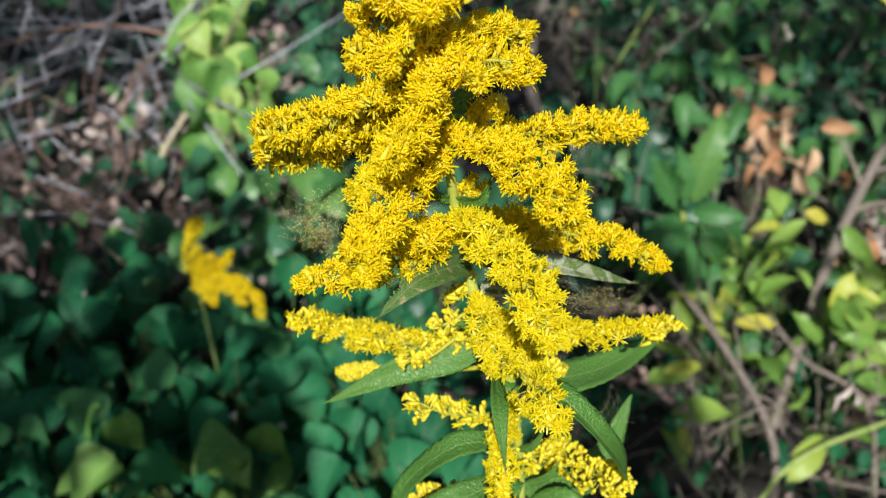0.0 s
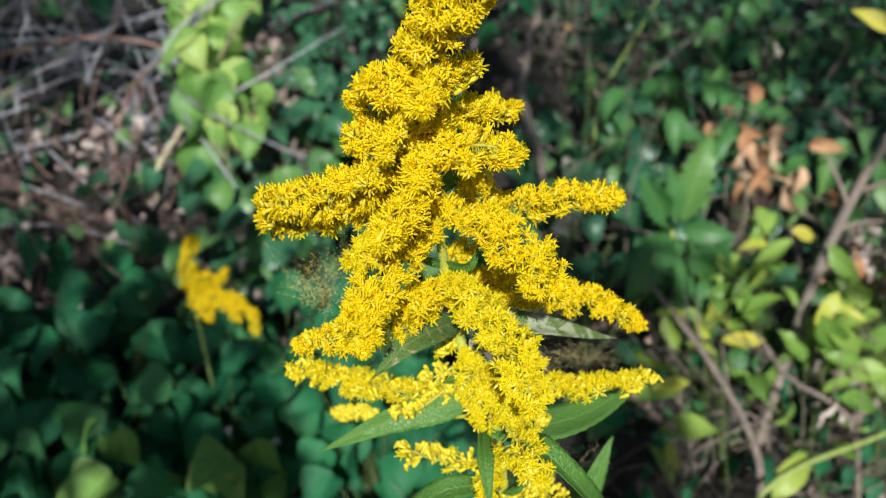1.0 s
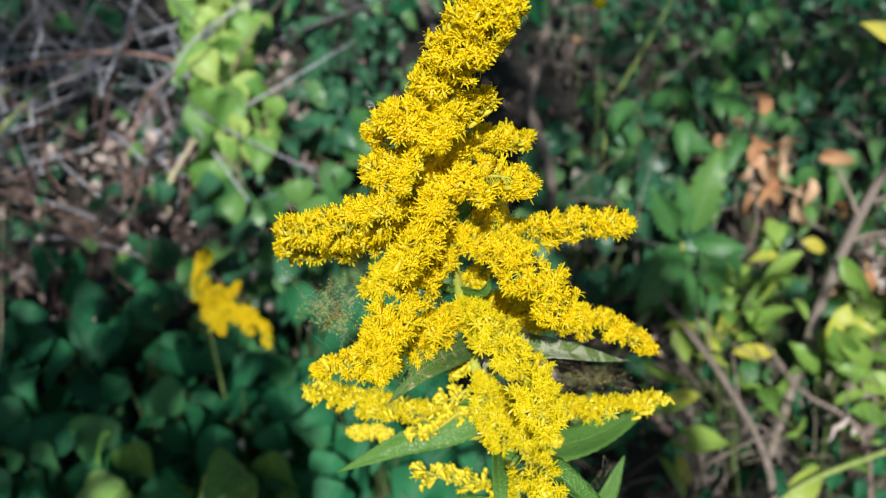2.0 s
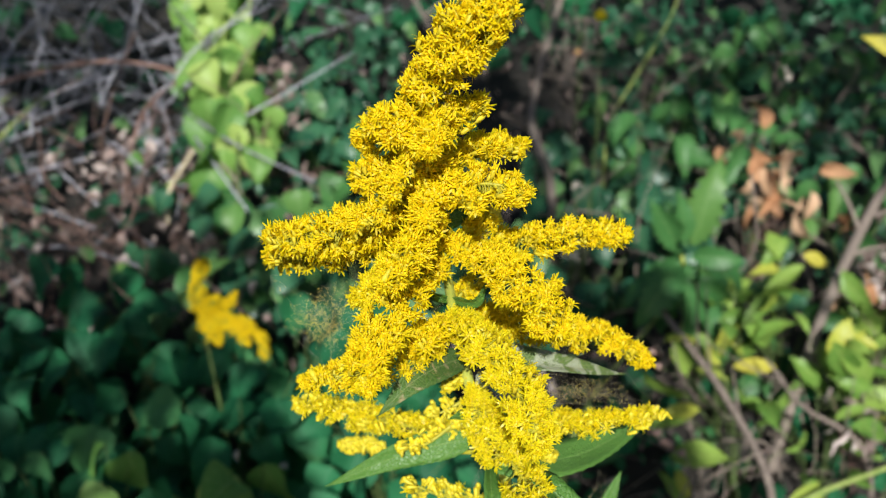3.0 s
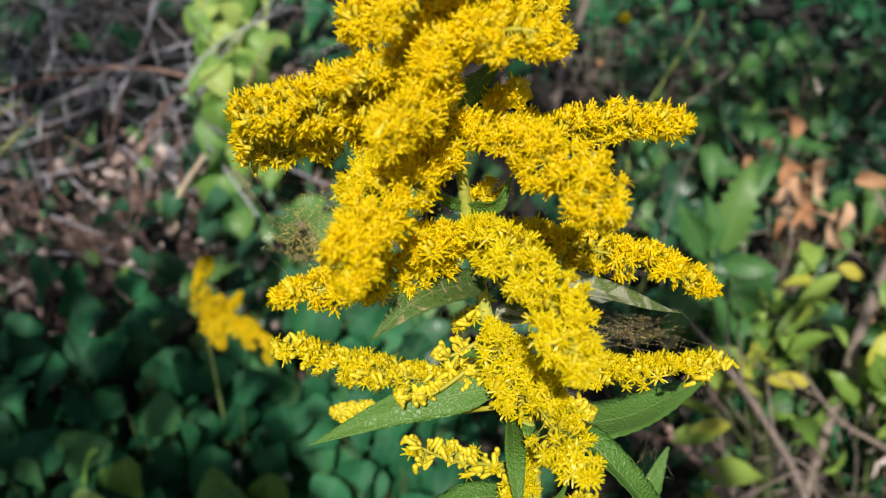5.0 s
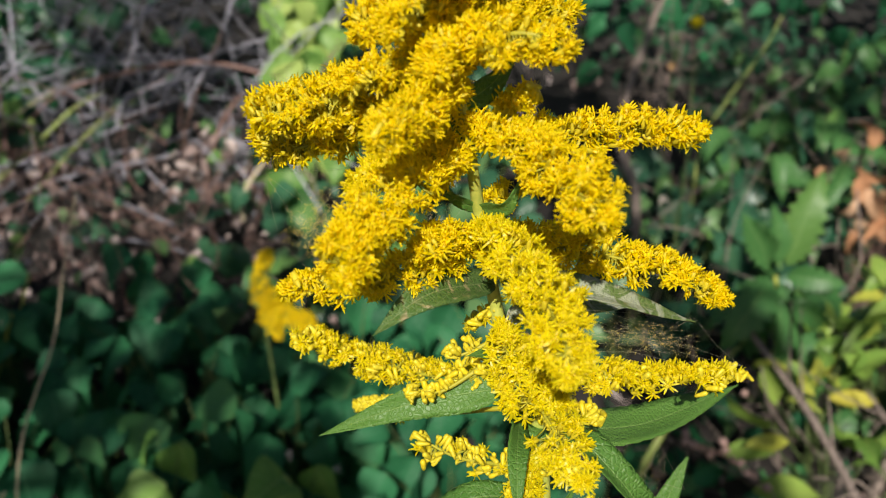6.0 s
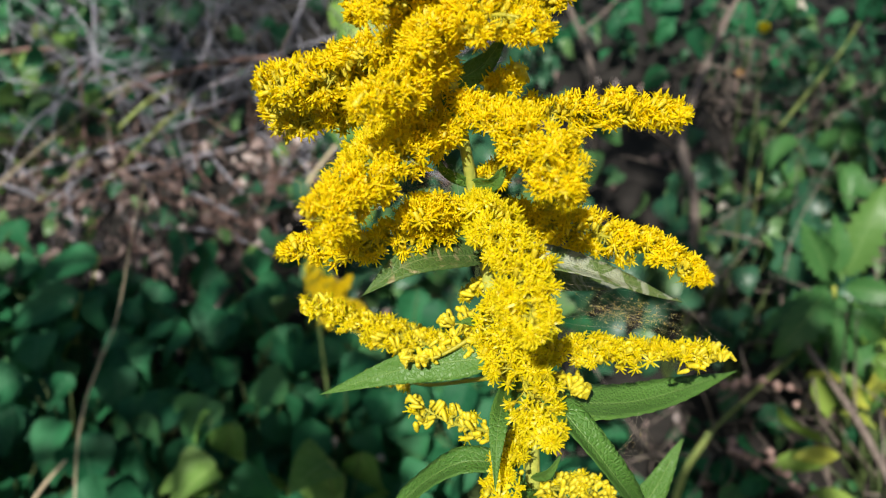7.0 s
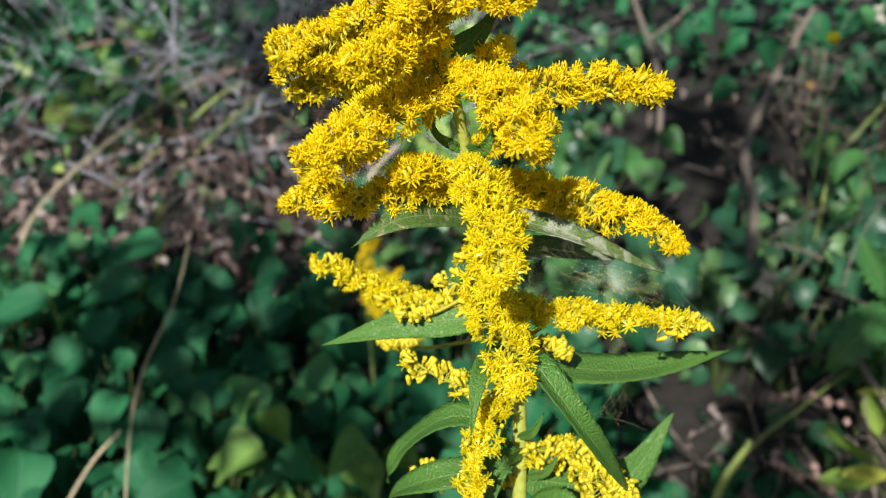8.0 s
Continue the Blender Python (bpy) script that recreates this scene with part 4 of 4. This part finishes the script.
bar("branch", "grey-brown dead branch leaning out of the shrub", "branch", [(0.50, 1.17, 0.22), (0.555, 1.22, 0.43), (0.63, 1.33, 0.50), (0.75, 1.50, 0.58), (0.86, 1.63, 0.66)], [0.007, 0.0085, 0.009, 0.008], BARK, knots=5, seed=1)
bar("branch", "thin grey dead twig standing in the shrub", "twig", [(0.42, 0.94, 0.20), (0.43, 1.00, 0.33), (0.40, 1.12, 0.42), (0.345, 1.25, 0.48), (0.33, 1.28, 0.50)], [0.005, 0.0055, 0.005, 0.003], BARK, knots=4, seed=2)
bar("branch", "thin grey dead twig forked low in the shrub", "twig", [(0.60, 1.02, 0.22), (0.585, 1.06, 0.36), (0.50, 1.10, 0.41), (0.47, 1.16, 0.45)], [0.004, 0.004, 0.003, 0.002], BARK, knots=4, seed=3)
bar("cane", "arching reddish-brown bramble cane", "cane", [(-1.30, 1.95, 0.45), (-1.14, 1.96, 0.66), (-0.93, 1.97, 0.735), (-0.77, 1.98, 0.762), (-0.605, 1.95, 0.738), (-0.655, 1.82, 0.665), (-0.70, 1.76, 0.45)], [0.004, 0.0045, 0.004, 0.003], CANE, knots=3, seed=4)
bar("cane", "grey-brown bare stem rising from the ivy", "cane", [(0.20, 1.55, 0.38), (0.20, 1.62, 0.58), (0.185, 1.90, 0.68), (0.26, 2.30, 0.87), (0.30, 2.38, 0.95)], [0.008, 0.009, 0.008, 0.005], BARK, knots=3, seed=5)
bar("cane", "pale grey bare stem behind the flowers", "cane", [(0.0, 2.05, 0.55), (-0.03, 2.15, 0.76), (-0.12, 2.45, 0.90), (-0.18, 2.62, 0.99)], [0.007, 0.007, 0.006], BARK, knots=2, seed=6)
bar("stalk", "dry pale reed stalk standing in the creepers", "stalk", [(-0.53, 0.81, 0.16), (-0.54, 0.86, 0.405), (-0.549, 0.973, 0.514), (-0.60, 1.08, 0.569), (-0.639, 1.2, 0.641)], [0.0012, 0.0016, 0.0012, 0.0009, 0.0007], STRAW, seed=7)
bar("stalk", "dry pale stalk leaning in the creepers", "stalk", [(-0.66, 0.80, 0.18), (-0.60, 0.83, 0.31), (-0.56, 0.86, 0.37)], [0.0022, 0.0018], STRAW, seed=8)
bar("stalk", "smooth green stalk broken off at its top", "stalk", [(0.155, 0.96, 0.20), (0.17, 0.99, 0.37), (0.195, 1.0, 0.455)], [0.0045, 0.0048, 0.0045], GRASS, seed=9)
bar("grass", "long yellow-green grass stem leaning over", "grass", [(0.15, 1.02, 0.16), (0.19, 1.09, 0.36), (0.28, 1.22, 0.425), (0.37, 1.33, 0.47), (0.47, 1.46, 0.52)], [0.0017, 0.0021, 0.002, 0.0015], GRASS, seed=10)
bar("grass", "long pale green grass stem lying across the twigs", "grass", [(0.36, 0.90, 0.20), (0.44, 0.94, 0.335), (0.62, 1.02, 0.38), (0.80, 1.10, 0.44)], [0.003, 0.0035, 0.002], GRASS, seed=11)
bar("grass", "tall green grass stem rising over the bank", "grass", [(0.33, 1.84, 0.50), (0.345, 1.86, 0.655), (0.40, 1.98, 0.72), (0.52, 2.22, 0.83), (0.58, 2.36, 0.90)], [0.003, 0.0032, 0.0024], GRASS, seed=12)
bar("grass", "long flat dry grass blade arching over the litter", "grass", [(-1.12, 1.28, 0.30), (-1.12, 1.36, 0.48), (-1.10, 1.75, 0.64), (-1.02, 1.98, 0.74)], [0.003, 0.0034, 0.0028, 0.001], STRAW, seed=13)
bar("grass", "straight green grass blade over the dead brush", "grass", [(-1.24, 1.74, 0.43), (-1.10, 1.79, 0.575), (-1.00, 1.845, 0.660), (-0.941, 1.872, 0.704)], [0.004, 0.005, 0.0045, 0.001], GRASS, seed=14)
bar("grass", "green grass blade in the dead brush", "grass", [(-1.06, 1.72, 0.48), (-0.97, 1.82, 0.61), (-0.90, 1.93, 0.70)], [0.003, 0.004, 0.001], GRASS, seed=15)
bar("stick", "short pale broken stick on the litter", "stick", [(-0.54, 1.60, 0.50), (-0.54, 1.63, 0.56), (-0.515, 1.72, 0.62)], [0.004, 0.004], STRAW, seed=16)
bar("stick", "pale broken stick leaning on the vine", "stick", [(-0.40, 1.64, 0.48), (-0.41, 1.66, 0.57), (-0.50, 1.72, 0.62)], [0.004, 0.0035], BARK, seed=17)
sprig = bar("vine", "dry reddish vine with withered knots", "vine", [(-1.62, 1.98, 0.50), (-1.55, 1.98, 0.71), (-1.33, 2.03, 0.745), (-1.20, 1.88, 0.68), (-1.15, 1.80, 0.5)], [0.004, 0.005, 0.004], CANE, knots=2, seed=18)


def seed_spray(at, end, count, seed):
    rr = random.Random(seed)
    top = thing("seed_spray", "drooping spray of dull pink seed capsules", "seed head", at=at)
    line = catmull([(0, 0, 0), tuple((np.array(end) - np.array(at)) * 0.5 + np.array((0, 0, 0.012))), tuple(np.array(end) - np.array(at))], 20)
    v, f = tube([tuple(line[0]), tuple(line[10]), tuple(line[20])], [0.002, 0.001], 5)
    part("stalk", mesh_of("stalk", v, f), CANE, top)
    for k in range(count):
        c = line[int(20 * (k + 0.5) / count)] + np.array((rr.gauss(0, 0.006), rr.gauss(0, 0.006), rr.gauss(0, 0.006)))
        v, f = tube([tuple(c - np.array((0, 0, 0.006))), tuple(c), tuple(c + np.array((0, 0, 0.006)))], [0.001, 0.0065, 0.002], 7, 4)
        part("seed_capsule", mesh_of("seed_capsule", v, f), BERRY, top)


seed_spray((0.23, 1.10, 0.39), (0.335, 1.06, 0.345), 12, 1)
seed_spray((0.22, 1.22, 0.42), (0.36, 1.24, 0.41), 12, 2)
seed_spray((0.70, 1.30, 0.48), (0.80, 1.25, 0.44), 12, 3)

CREAM = plain_material("cream_fluff", (0.50, 0.46, 0.38), (0.68, 0.64, 0.56), 0.004, 0.8, 0.2, 0.2)


def seed_tuft(at, size, count, label, seed):
    """A round tuft of pale seed hairs on a thin stalk."""
    rr = random.Random(seed)
    top = thing("seed_tuft", label, "seed head", "pale seed tufts", at=at)
    tuft = []
    for k in range(count):
        d = turned(rr, (0, -0.3, 0.3), 0.9)
        v, f, uv = leaf_grid(size * rr.uniform(0.6, 1.0), size * 0.35, "ellipse", 0.3, 0.8, 0.05, 0, 3, 2, k)
        m = np.array(facing((0, 0, 0), d, turned(rr, (0, -1, 0.5), 0.6)))
        tuft.append((v @ m[:3, :3].T, f))
    v, f = joined(tuft)
    part("tuft", mesh_of("tuft", v, f), CREAM, top)
    drop = at[2] - soil(at[0], at[1])
    v, f = tube([(0, 0, 0), (0.005, 0.01, -drop * 0.5), (0.0, 0.015, -drop - 0.01)], [0.0008, 0.0011], 4)
    part("stalk", mesh_of("stalk", v, f), STALK, top)


for k, (x, y, z, size) in enumerate([(-0.579, 2.20, 0.82, 0.022), (-0.885, 2.12, 0.79, 0.020), (-0.329, 1.38, 0.505, 0.012), (0.766, 2.05, 0.745, 0.024), (-0.268, 1.01, 0.362, 0.010), (-0.204, 1.0, 0.356, 0.009), (0.477, 2.58, 0.945, 0.035), (0.243, 1.62, 0.585, 0.014), (-0.778, 1.195, 0.43, 0.007)]):
    seed_tuft((x, y, z), size, 9, "small pale seed tuft among the leaves", 500 + k)
seed_tuft((0.22, 1.44, 0.52), 0.030, 26, "larger cream-coloured dry flower head", 520)

# ---- loose cover of the bank ----
rs = random.Random(33)


def cover_stuff(name, label, category, kinds, count, region, lift, normal, spread, size=(0.8, 1.2), tip=(0, -0.4, -0.6), keep=None):
    """Many leaves over a stretch of the bank: parts of their own where they are few, joined where nobody could count them."""
    poses = []
    while len(poses) < count:
        x, y = rs.uniform(region[0], region[1]), rs.uniform(region[2], region[3])
        if keep and not keep(x, y):
            continue
        z = cover(x, y) + rs.uniform(*lift)
        poses.append((rs.randrange(len(kinds)), facing((x, y, z), turned(rs, tip, 0.6), turned(rs, normal, spread), rs.uniform(*size))))
    if count <= 350:
        top = thing(name, label, category, at=tuple(poses[0][1].translation))
        for which, m in poses:
            part("leaf", kinds[which][1], None, top).matrix_local = Matrix.Translation(-top.location) @ m
        return top
    me = many(name, [k[0] for k in kinds], poses, tuple(kinds[0][1].materials))
    ob = part(name, me, None, None)
    return tagged(ob, label, category, kind="stuff")


cover_stuff("leaf_litter", "brown and grey dead leaves littering the bank", "leaf litter", LITTERS, 1000, (-1.9, -0.25, 1.38, 1.86), (-0.16, -0.02), (0, -0.5, 0.8), 0.75, (0.35, 0.9))
cover_stuff("leaf_litter", "brown dead leaves under the shrubs", "leaf litter", LITTERS, 350, (-0.3, 1.3, 0.85, 2.6), (-0.20, -0.14), (0, -0.4, 0.8), 0.5, (0.5, 1.0))
cover_stuff("undergrowth", "dark low undergrowth leaves", "undergrowth", SHADES, 700, (-1.2, 0.02, 0.75, 1.42), (-0.20, -0.10), (0, -0.6, 0.75), 0.5, (0.5, 0.9))
cover_stuff("undergrowth", "dark leaves low in the gaps under the shrubs", "undergrowth", SHADES, 460, (-0.05, 0.8, 0.70, 1.36), (-0.24, -0.10), (0, -0.5, 0.75), 0.6, (0.4, 0.8))
cover_stuff("leaf_litter", "dark dead leaves on the soil under the shrubs", "leaf litter", LITTERS, 420, (-0.05, 0.8, 0.70, 1.36), (-0.27, -0.17), (0, -0.4, 0.8), 0.6, (0.4, 0.9))
cover_stuff("undergrowth", "green undergrowth leaves in the brush", "undergrowth", SMALLS, 560, (-0.35, 1.25, 1.32, 2.7), (-0.19, -0.05), (0, -0.6, 0.75), 0.4, (0.6, 1.2), keep=not_bare)
cover_stuff("undergrowth", "green creeper leaves at the top of the bank", "undergrowth", IVIES, 520, (-2.6, -1.15, 1.75, 2.8), (-0.08, 0.05), (0, -0.6, 0.75), 0.4, (0.5, 1.0))
cover_stuff("undergrowth", "scattered green leaves among the litter", "undergrowth", LIMES, 40, (-1.8, -0.3, 1.35, 2.2), (-0.06, 0.01), (0, -0.6, 0.75), 0.5, (0.3, 0.55))
cover_stuff("undergrowth", "small dark ivy leaves among the litter", "undergrowth", IVIES, 300, (-1.9, -0.3, 1.36, 2.2), (-0.12, 0.01), (0, -0.6, 0.75), 0.4, (0.3, 0.7))
cover_stuff("undergrowth", "small leaves over the upper bank", "undergrowth", SMALLS, 760, (-0.6, 1.4, 1.75, 2.75), (-0.14, 0.03), (0, -0.6, 0.75), 0.5, (0.6, 1.2), keep=not_bare)
cover_stuff("undergrowth", "dense leaves along the top of the bank", "undergrowth", SHADES, 2600, (-3.2, 3.2, 2.4, 4.2), (-0.08, 0.22), (0, -0.7, 0.6), 0.4, (0.6, 1.3))


def twig_tangle(name, label, count, region, lift, radius, mat, seed, length=(0.12, 0.4)):
    rr = random.Random(seed)
    at = ((region[0] + region[1]) / 2, (region[2] + region[3]) / 2)
    top = thing(name, label, "twigs", at=(*at, soil(*at)))
    for k in range(count):
        x, y = rr.uniform(region[0], region[1]), rr.uniform(region[2], region[3])
        p = np.array((x, y, cover(x, y) + rr.uniform(*lift)))
        d = np.array((rr.gauss(0, 0.85), rr.gauss(0, 0.6), rr.gauss(0.15, 0.8)))
        d *= rr.uniform(*length) / np.linalg.norm(d)
        b = np.array([rr.gauss(0, 0.03) for _ in range(3)])
        r = rr.uniform(*radius)
        p = p - np.array(top.location)
        v, f = tube([tuple(p), tuple(p + d * 0.5 + b), tuple(p + d)], [r, r * 0.5], 4, 5)
        part("twig", mesh_of("twig", v, f), mat, top)
    return top


twig_tangle("brushwood", "tangle of thin dead grey twigs", 280, (-1.6, -0.5, 1.66, 2.6), (-0.16, 0.12), (0.0008, 0.0034), TWIG, 1, (0.15, 0.5))
twig_tangle("brushwood", "pale grey-brown dead twigs in the thicket", 26, (0.24, 0.50, 2.05, 2.4), (-0.12, 0.02), (0.0008, 0.003), BARK, 6, (0.08, 0.3))
twig_tangle("brushwood", "thin dead twigs on the soil under the shrubs", 190, (0.0, 0.75, 0.72, 1.30), (-0.22, -0.08), (0.0006, 0.002), BARK, 5, (0.06, 0.22))
twig_tangle("brushwood", "thin dead brown twigs on the litter", 120, (-1.6, -0.3, 1.35, 1.9), (-0.10, 0.0), (0.0008, 0.002), CANE, 2)
twig_tangle("brushwood", "thin dry twigs among the shrubs", 200, (0.15, 1.1, 0.95, 2.2), (-0.10, 0.03), (0.0008, 0.003), BARK, 3, (0.08, 0.28))

# ---- spider webs on the goldenrod ----


def web(corners, count, specks, seed, label):
    """A loose sheet of threads between the corners, with dust caught in it."""
    rr = random.Random(seed)
    top = thing("spider_web", label, "spider web", "webs on the goldenrod", at=corners[0])
    c = [np.array(q) - np.array(corners[0]) for q in corners]

    def inside():
        w = [rr.expovariate(1) for _ in c]
        return sum(a * q for a, q in zip(w, c)) / sum(w) + np.array([rr.gauss(0, 0.0014) for _ in range(3)])

    pieces, spots = [], []
    for i in range(len(c)):
        a, b = c[i], c[(i + 1) % len(c)]
        for _ in range(1):
            pieces.append(tube([tuple(a), tuple((a + b) / 2 + np.array([rr.gauss(0, 0.0012) for _ in range(3)])), tuple(b)], [0.00003, 0.00003], 3, 6))
    for k in range(count):
        a, b = inside(), inside()
        if rr.random() < 0.08:
            a = c[rr.randrange(len(c))]
        elif np.linalg.norm(b - a) > 0.012:
            b = a + (b - a) * 0.012 / np.linalg.norm(b - a)
        mid = (a + b) / 2 + np.array([rr.gauss(0, 0.0007) for _ in range(3)])
        pieces.append(tube([tuple(a), tuple(mid), tuple(b)], [0.000017, 0.000017], 3, 3))
        spots += [a + (mid - a) * q for q in (0.2, 0.5, 0.8)] + [mid + (b - mid) * q for q in (0.2, 0.6)]
    v, f = joined(pieces)
    part("threads", mesh_of("threads", v, f), THREAD, top, "fine pale silk threads")
    dust = []
    for k in range(specks):
        q, r = rr.choice(spots) + np.array([rr.gauss(0, 0.00025) for _ in range(3)]), rr.uniform(0.00005, 0.00015)
        o = np.array([(r, 0, 0), (-r, 0, 0), (0, r, 0), (0, -r, 0), (0, 0, r), (0, 0, -r)]) + q
        dust.append((o, [[0, 2, 4], [2, 1, 4], [1, 3, 4], [3, 0, 4], [2, 0, 5], [1, 2, 5], [3, 1, 5], [0, 3, 5]]))
    v, f = joined(dust)
    part("dust", mesh_of("dust", v, f), POLLEN, top, "pollen dust caught in the silk")


web([(-0.046, 0.304, 0.886), (-0.010, 0.300, 0.890), (-0.012, 0.288, 0.862), (-0.024, 0.298, 0.852), (-0.044, 0.312, 0.862)], 170, 2600, 1, "dusty spider web hung under a flowering branch")
web([(0.048, 0.296, 0.852), (0.088, 0.312, 0.846), (0.102, 0.306, 0.834), (0.070, 0.305, 0.836), (0.046, 0.300, 0.838)], 120, 700, 2, "dusty spider web between a leaf and a flowering branch")
web([(-0.004, 0.285, 0.884), (0.016, 0.288, 0.888), (0.018, 0.290, 0.872), (0.000, 0.280, 0.870)], 70, 350, 3, "small dusty spider web beside the stem")
web([(0.078, 0.296, 0.812), (0.090, 0.305, 0.790), (0.072, 0.296, 0.796)], 14, 20, 4, "few loose silk threads under the flowers")

# ---- unseen trees added behind the path, their crowns placed to shade parts of the bank ----
rt = random.Random(3)
TREES = leaf_set("ovate", (0.07, 0.11), BROAD, 5, ratio=0.55)


# openings cut in the added crowns to keep sun on chosen spots
SUN_WINDOWS = [(-0.13, 0.0, 1.80, 1.93), (-0.42, 0.02, 2.48, 2.93), (0.50, 0.76, 1.96, 2.22), (-0.30, -0.04, 1.46, 1.555), (0.03, 0.30, 1.57, 1.90)]


def shade_tree(x, y, height, limbs, label):
    at = np.array((x, y, soil(x, y)))
    top = thing("tree", label, "tree", "trees behind the path", at=tuple(at))
    v, f = tube([(0, 0, -0.05), (0.05, 0.03, height * 0.3), (-0.03, 0.05, height * 0.6), (0.05, 0.05, height)], [0.09, 0.075, 0.05, 0.015], 10)
    part("trunk", mesh_of("trunk", v, f), BARK, top)
    for end, spread, count in limbs:  # leaves are left out where sun has to reach the plants
        b = np.array(end) - at
        a = np.array((0.02, 0.03, min(b[2] - 0.4, height * 0.7)))
        v, f = tube([tuple(a), tuple((a + b) / 2 + np.array((0, 0, 0.12))), tuple(b)], [0.03, 0.008], 7)
        limb = part("limb", mesh_of("limb", v, f), BARK, top)
        poses, shoots = [], []
        for k in range(count):
            p = b + np.array([rt.gauss(0, q * 0.6) for q in spread])
            w = p + at
            side, high = w[0] - 0.0183 * (w[1] + 1.2), w[2] + 0.5695 * (w[1] + 1.2)
            across = side + 0.1159 * (2.2 + (high - 1.583) / 0.93)
            # keeps the added crowns from shading the goldenrod
            if -0.13 < side < 0.14 and 1.56 < high < 1.92:
                continue
            if any(x0 < across < x1 and z0 < high < z1 for x0, x1, z0, z1 in SUN_WINDOWS):
                continue
            poses.append((rt.randrange(5), facing(p, turned(rt, (0.2, 0.1, -0.6), 0.6), turned(rt, (0, 0.3, 0.8), 0.5), rt.uniform(0.8, 1.2))))
            if k % 6 == 0:
                shoots.append(tube([tuple(b), tuple((b + p) / 2 + np.array((0, 0, 0.03))), tuple(p)], [0.004, 0.0015], 4, 4))
        tagged(part("crown", many("crown", [q[0] for q in TREES], poses, (BROAD,)), None, limb), kind="stuff")
        v, f = joined(shoots)
        tagged(part("shoots", mesh_of("shoots", v, f), BARK, limb), kind="stuff")


shade_tree(-2.3, -1.6, 3.8, [((-0.57, -1.2, 1.73), (0.34, 0.3, 0.17), 115), ((-0.29, -1.2, 1.60), (0.08, 0.2, 0.06), 45), ((-0.72, -1.2, 1.92), (0.36, 0.3, 0.15), 130), ((-1.29, -1.2, 2.28), (0.4, 0.3, 0.25), 60), ((-1.02, -1.2, 2.76), (0.42, 0.3, 0.32), 340), ((-2.3, -1.4, 2.8), (0.5, 0.4, 0.5), 300)], "unseen leafy tree added behind the path to shade the bank in patches")
shade_tree(1.9, -1.7, 4.0, [((0.54, -1.2, 2.80), (0.4, 0.35, 0.3), 95), ((0.00, -1.2, 2.70), (0.09, 0.25, 0.14), 85), ((0.20, -1.2, 1.57), (0.12, 0.2, 0.08), 75), ((1.00, -1.2, 2.70), (0.4, 0.35, 0.35), 230), ((0.20, -1.2, 1.97), (0.14, 0.2, 0.30), 95), ((0.08, -1.2, 2.5), (0.32, 0.3, 0.3), 110), ((1.28, -1.3, 2.1), (0.3, 0.3, 0.3), 160), ((1.8, -1.5, 3.2), (0.5, 0.4, 0.5), 300)], "unseen leafy tree with spreading limbs, added behind the path to cast shade")
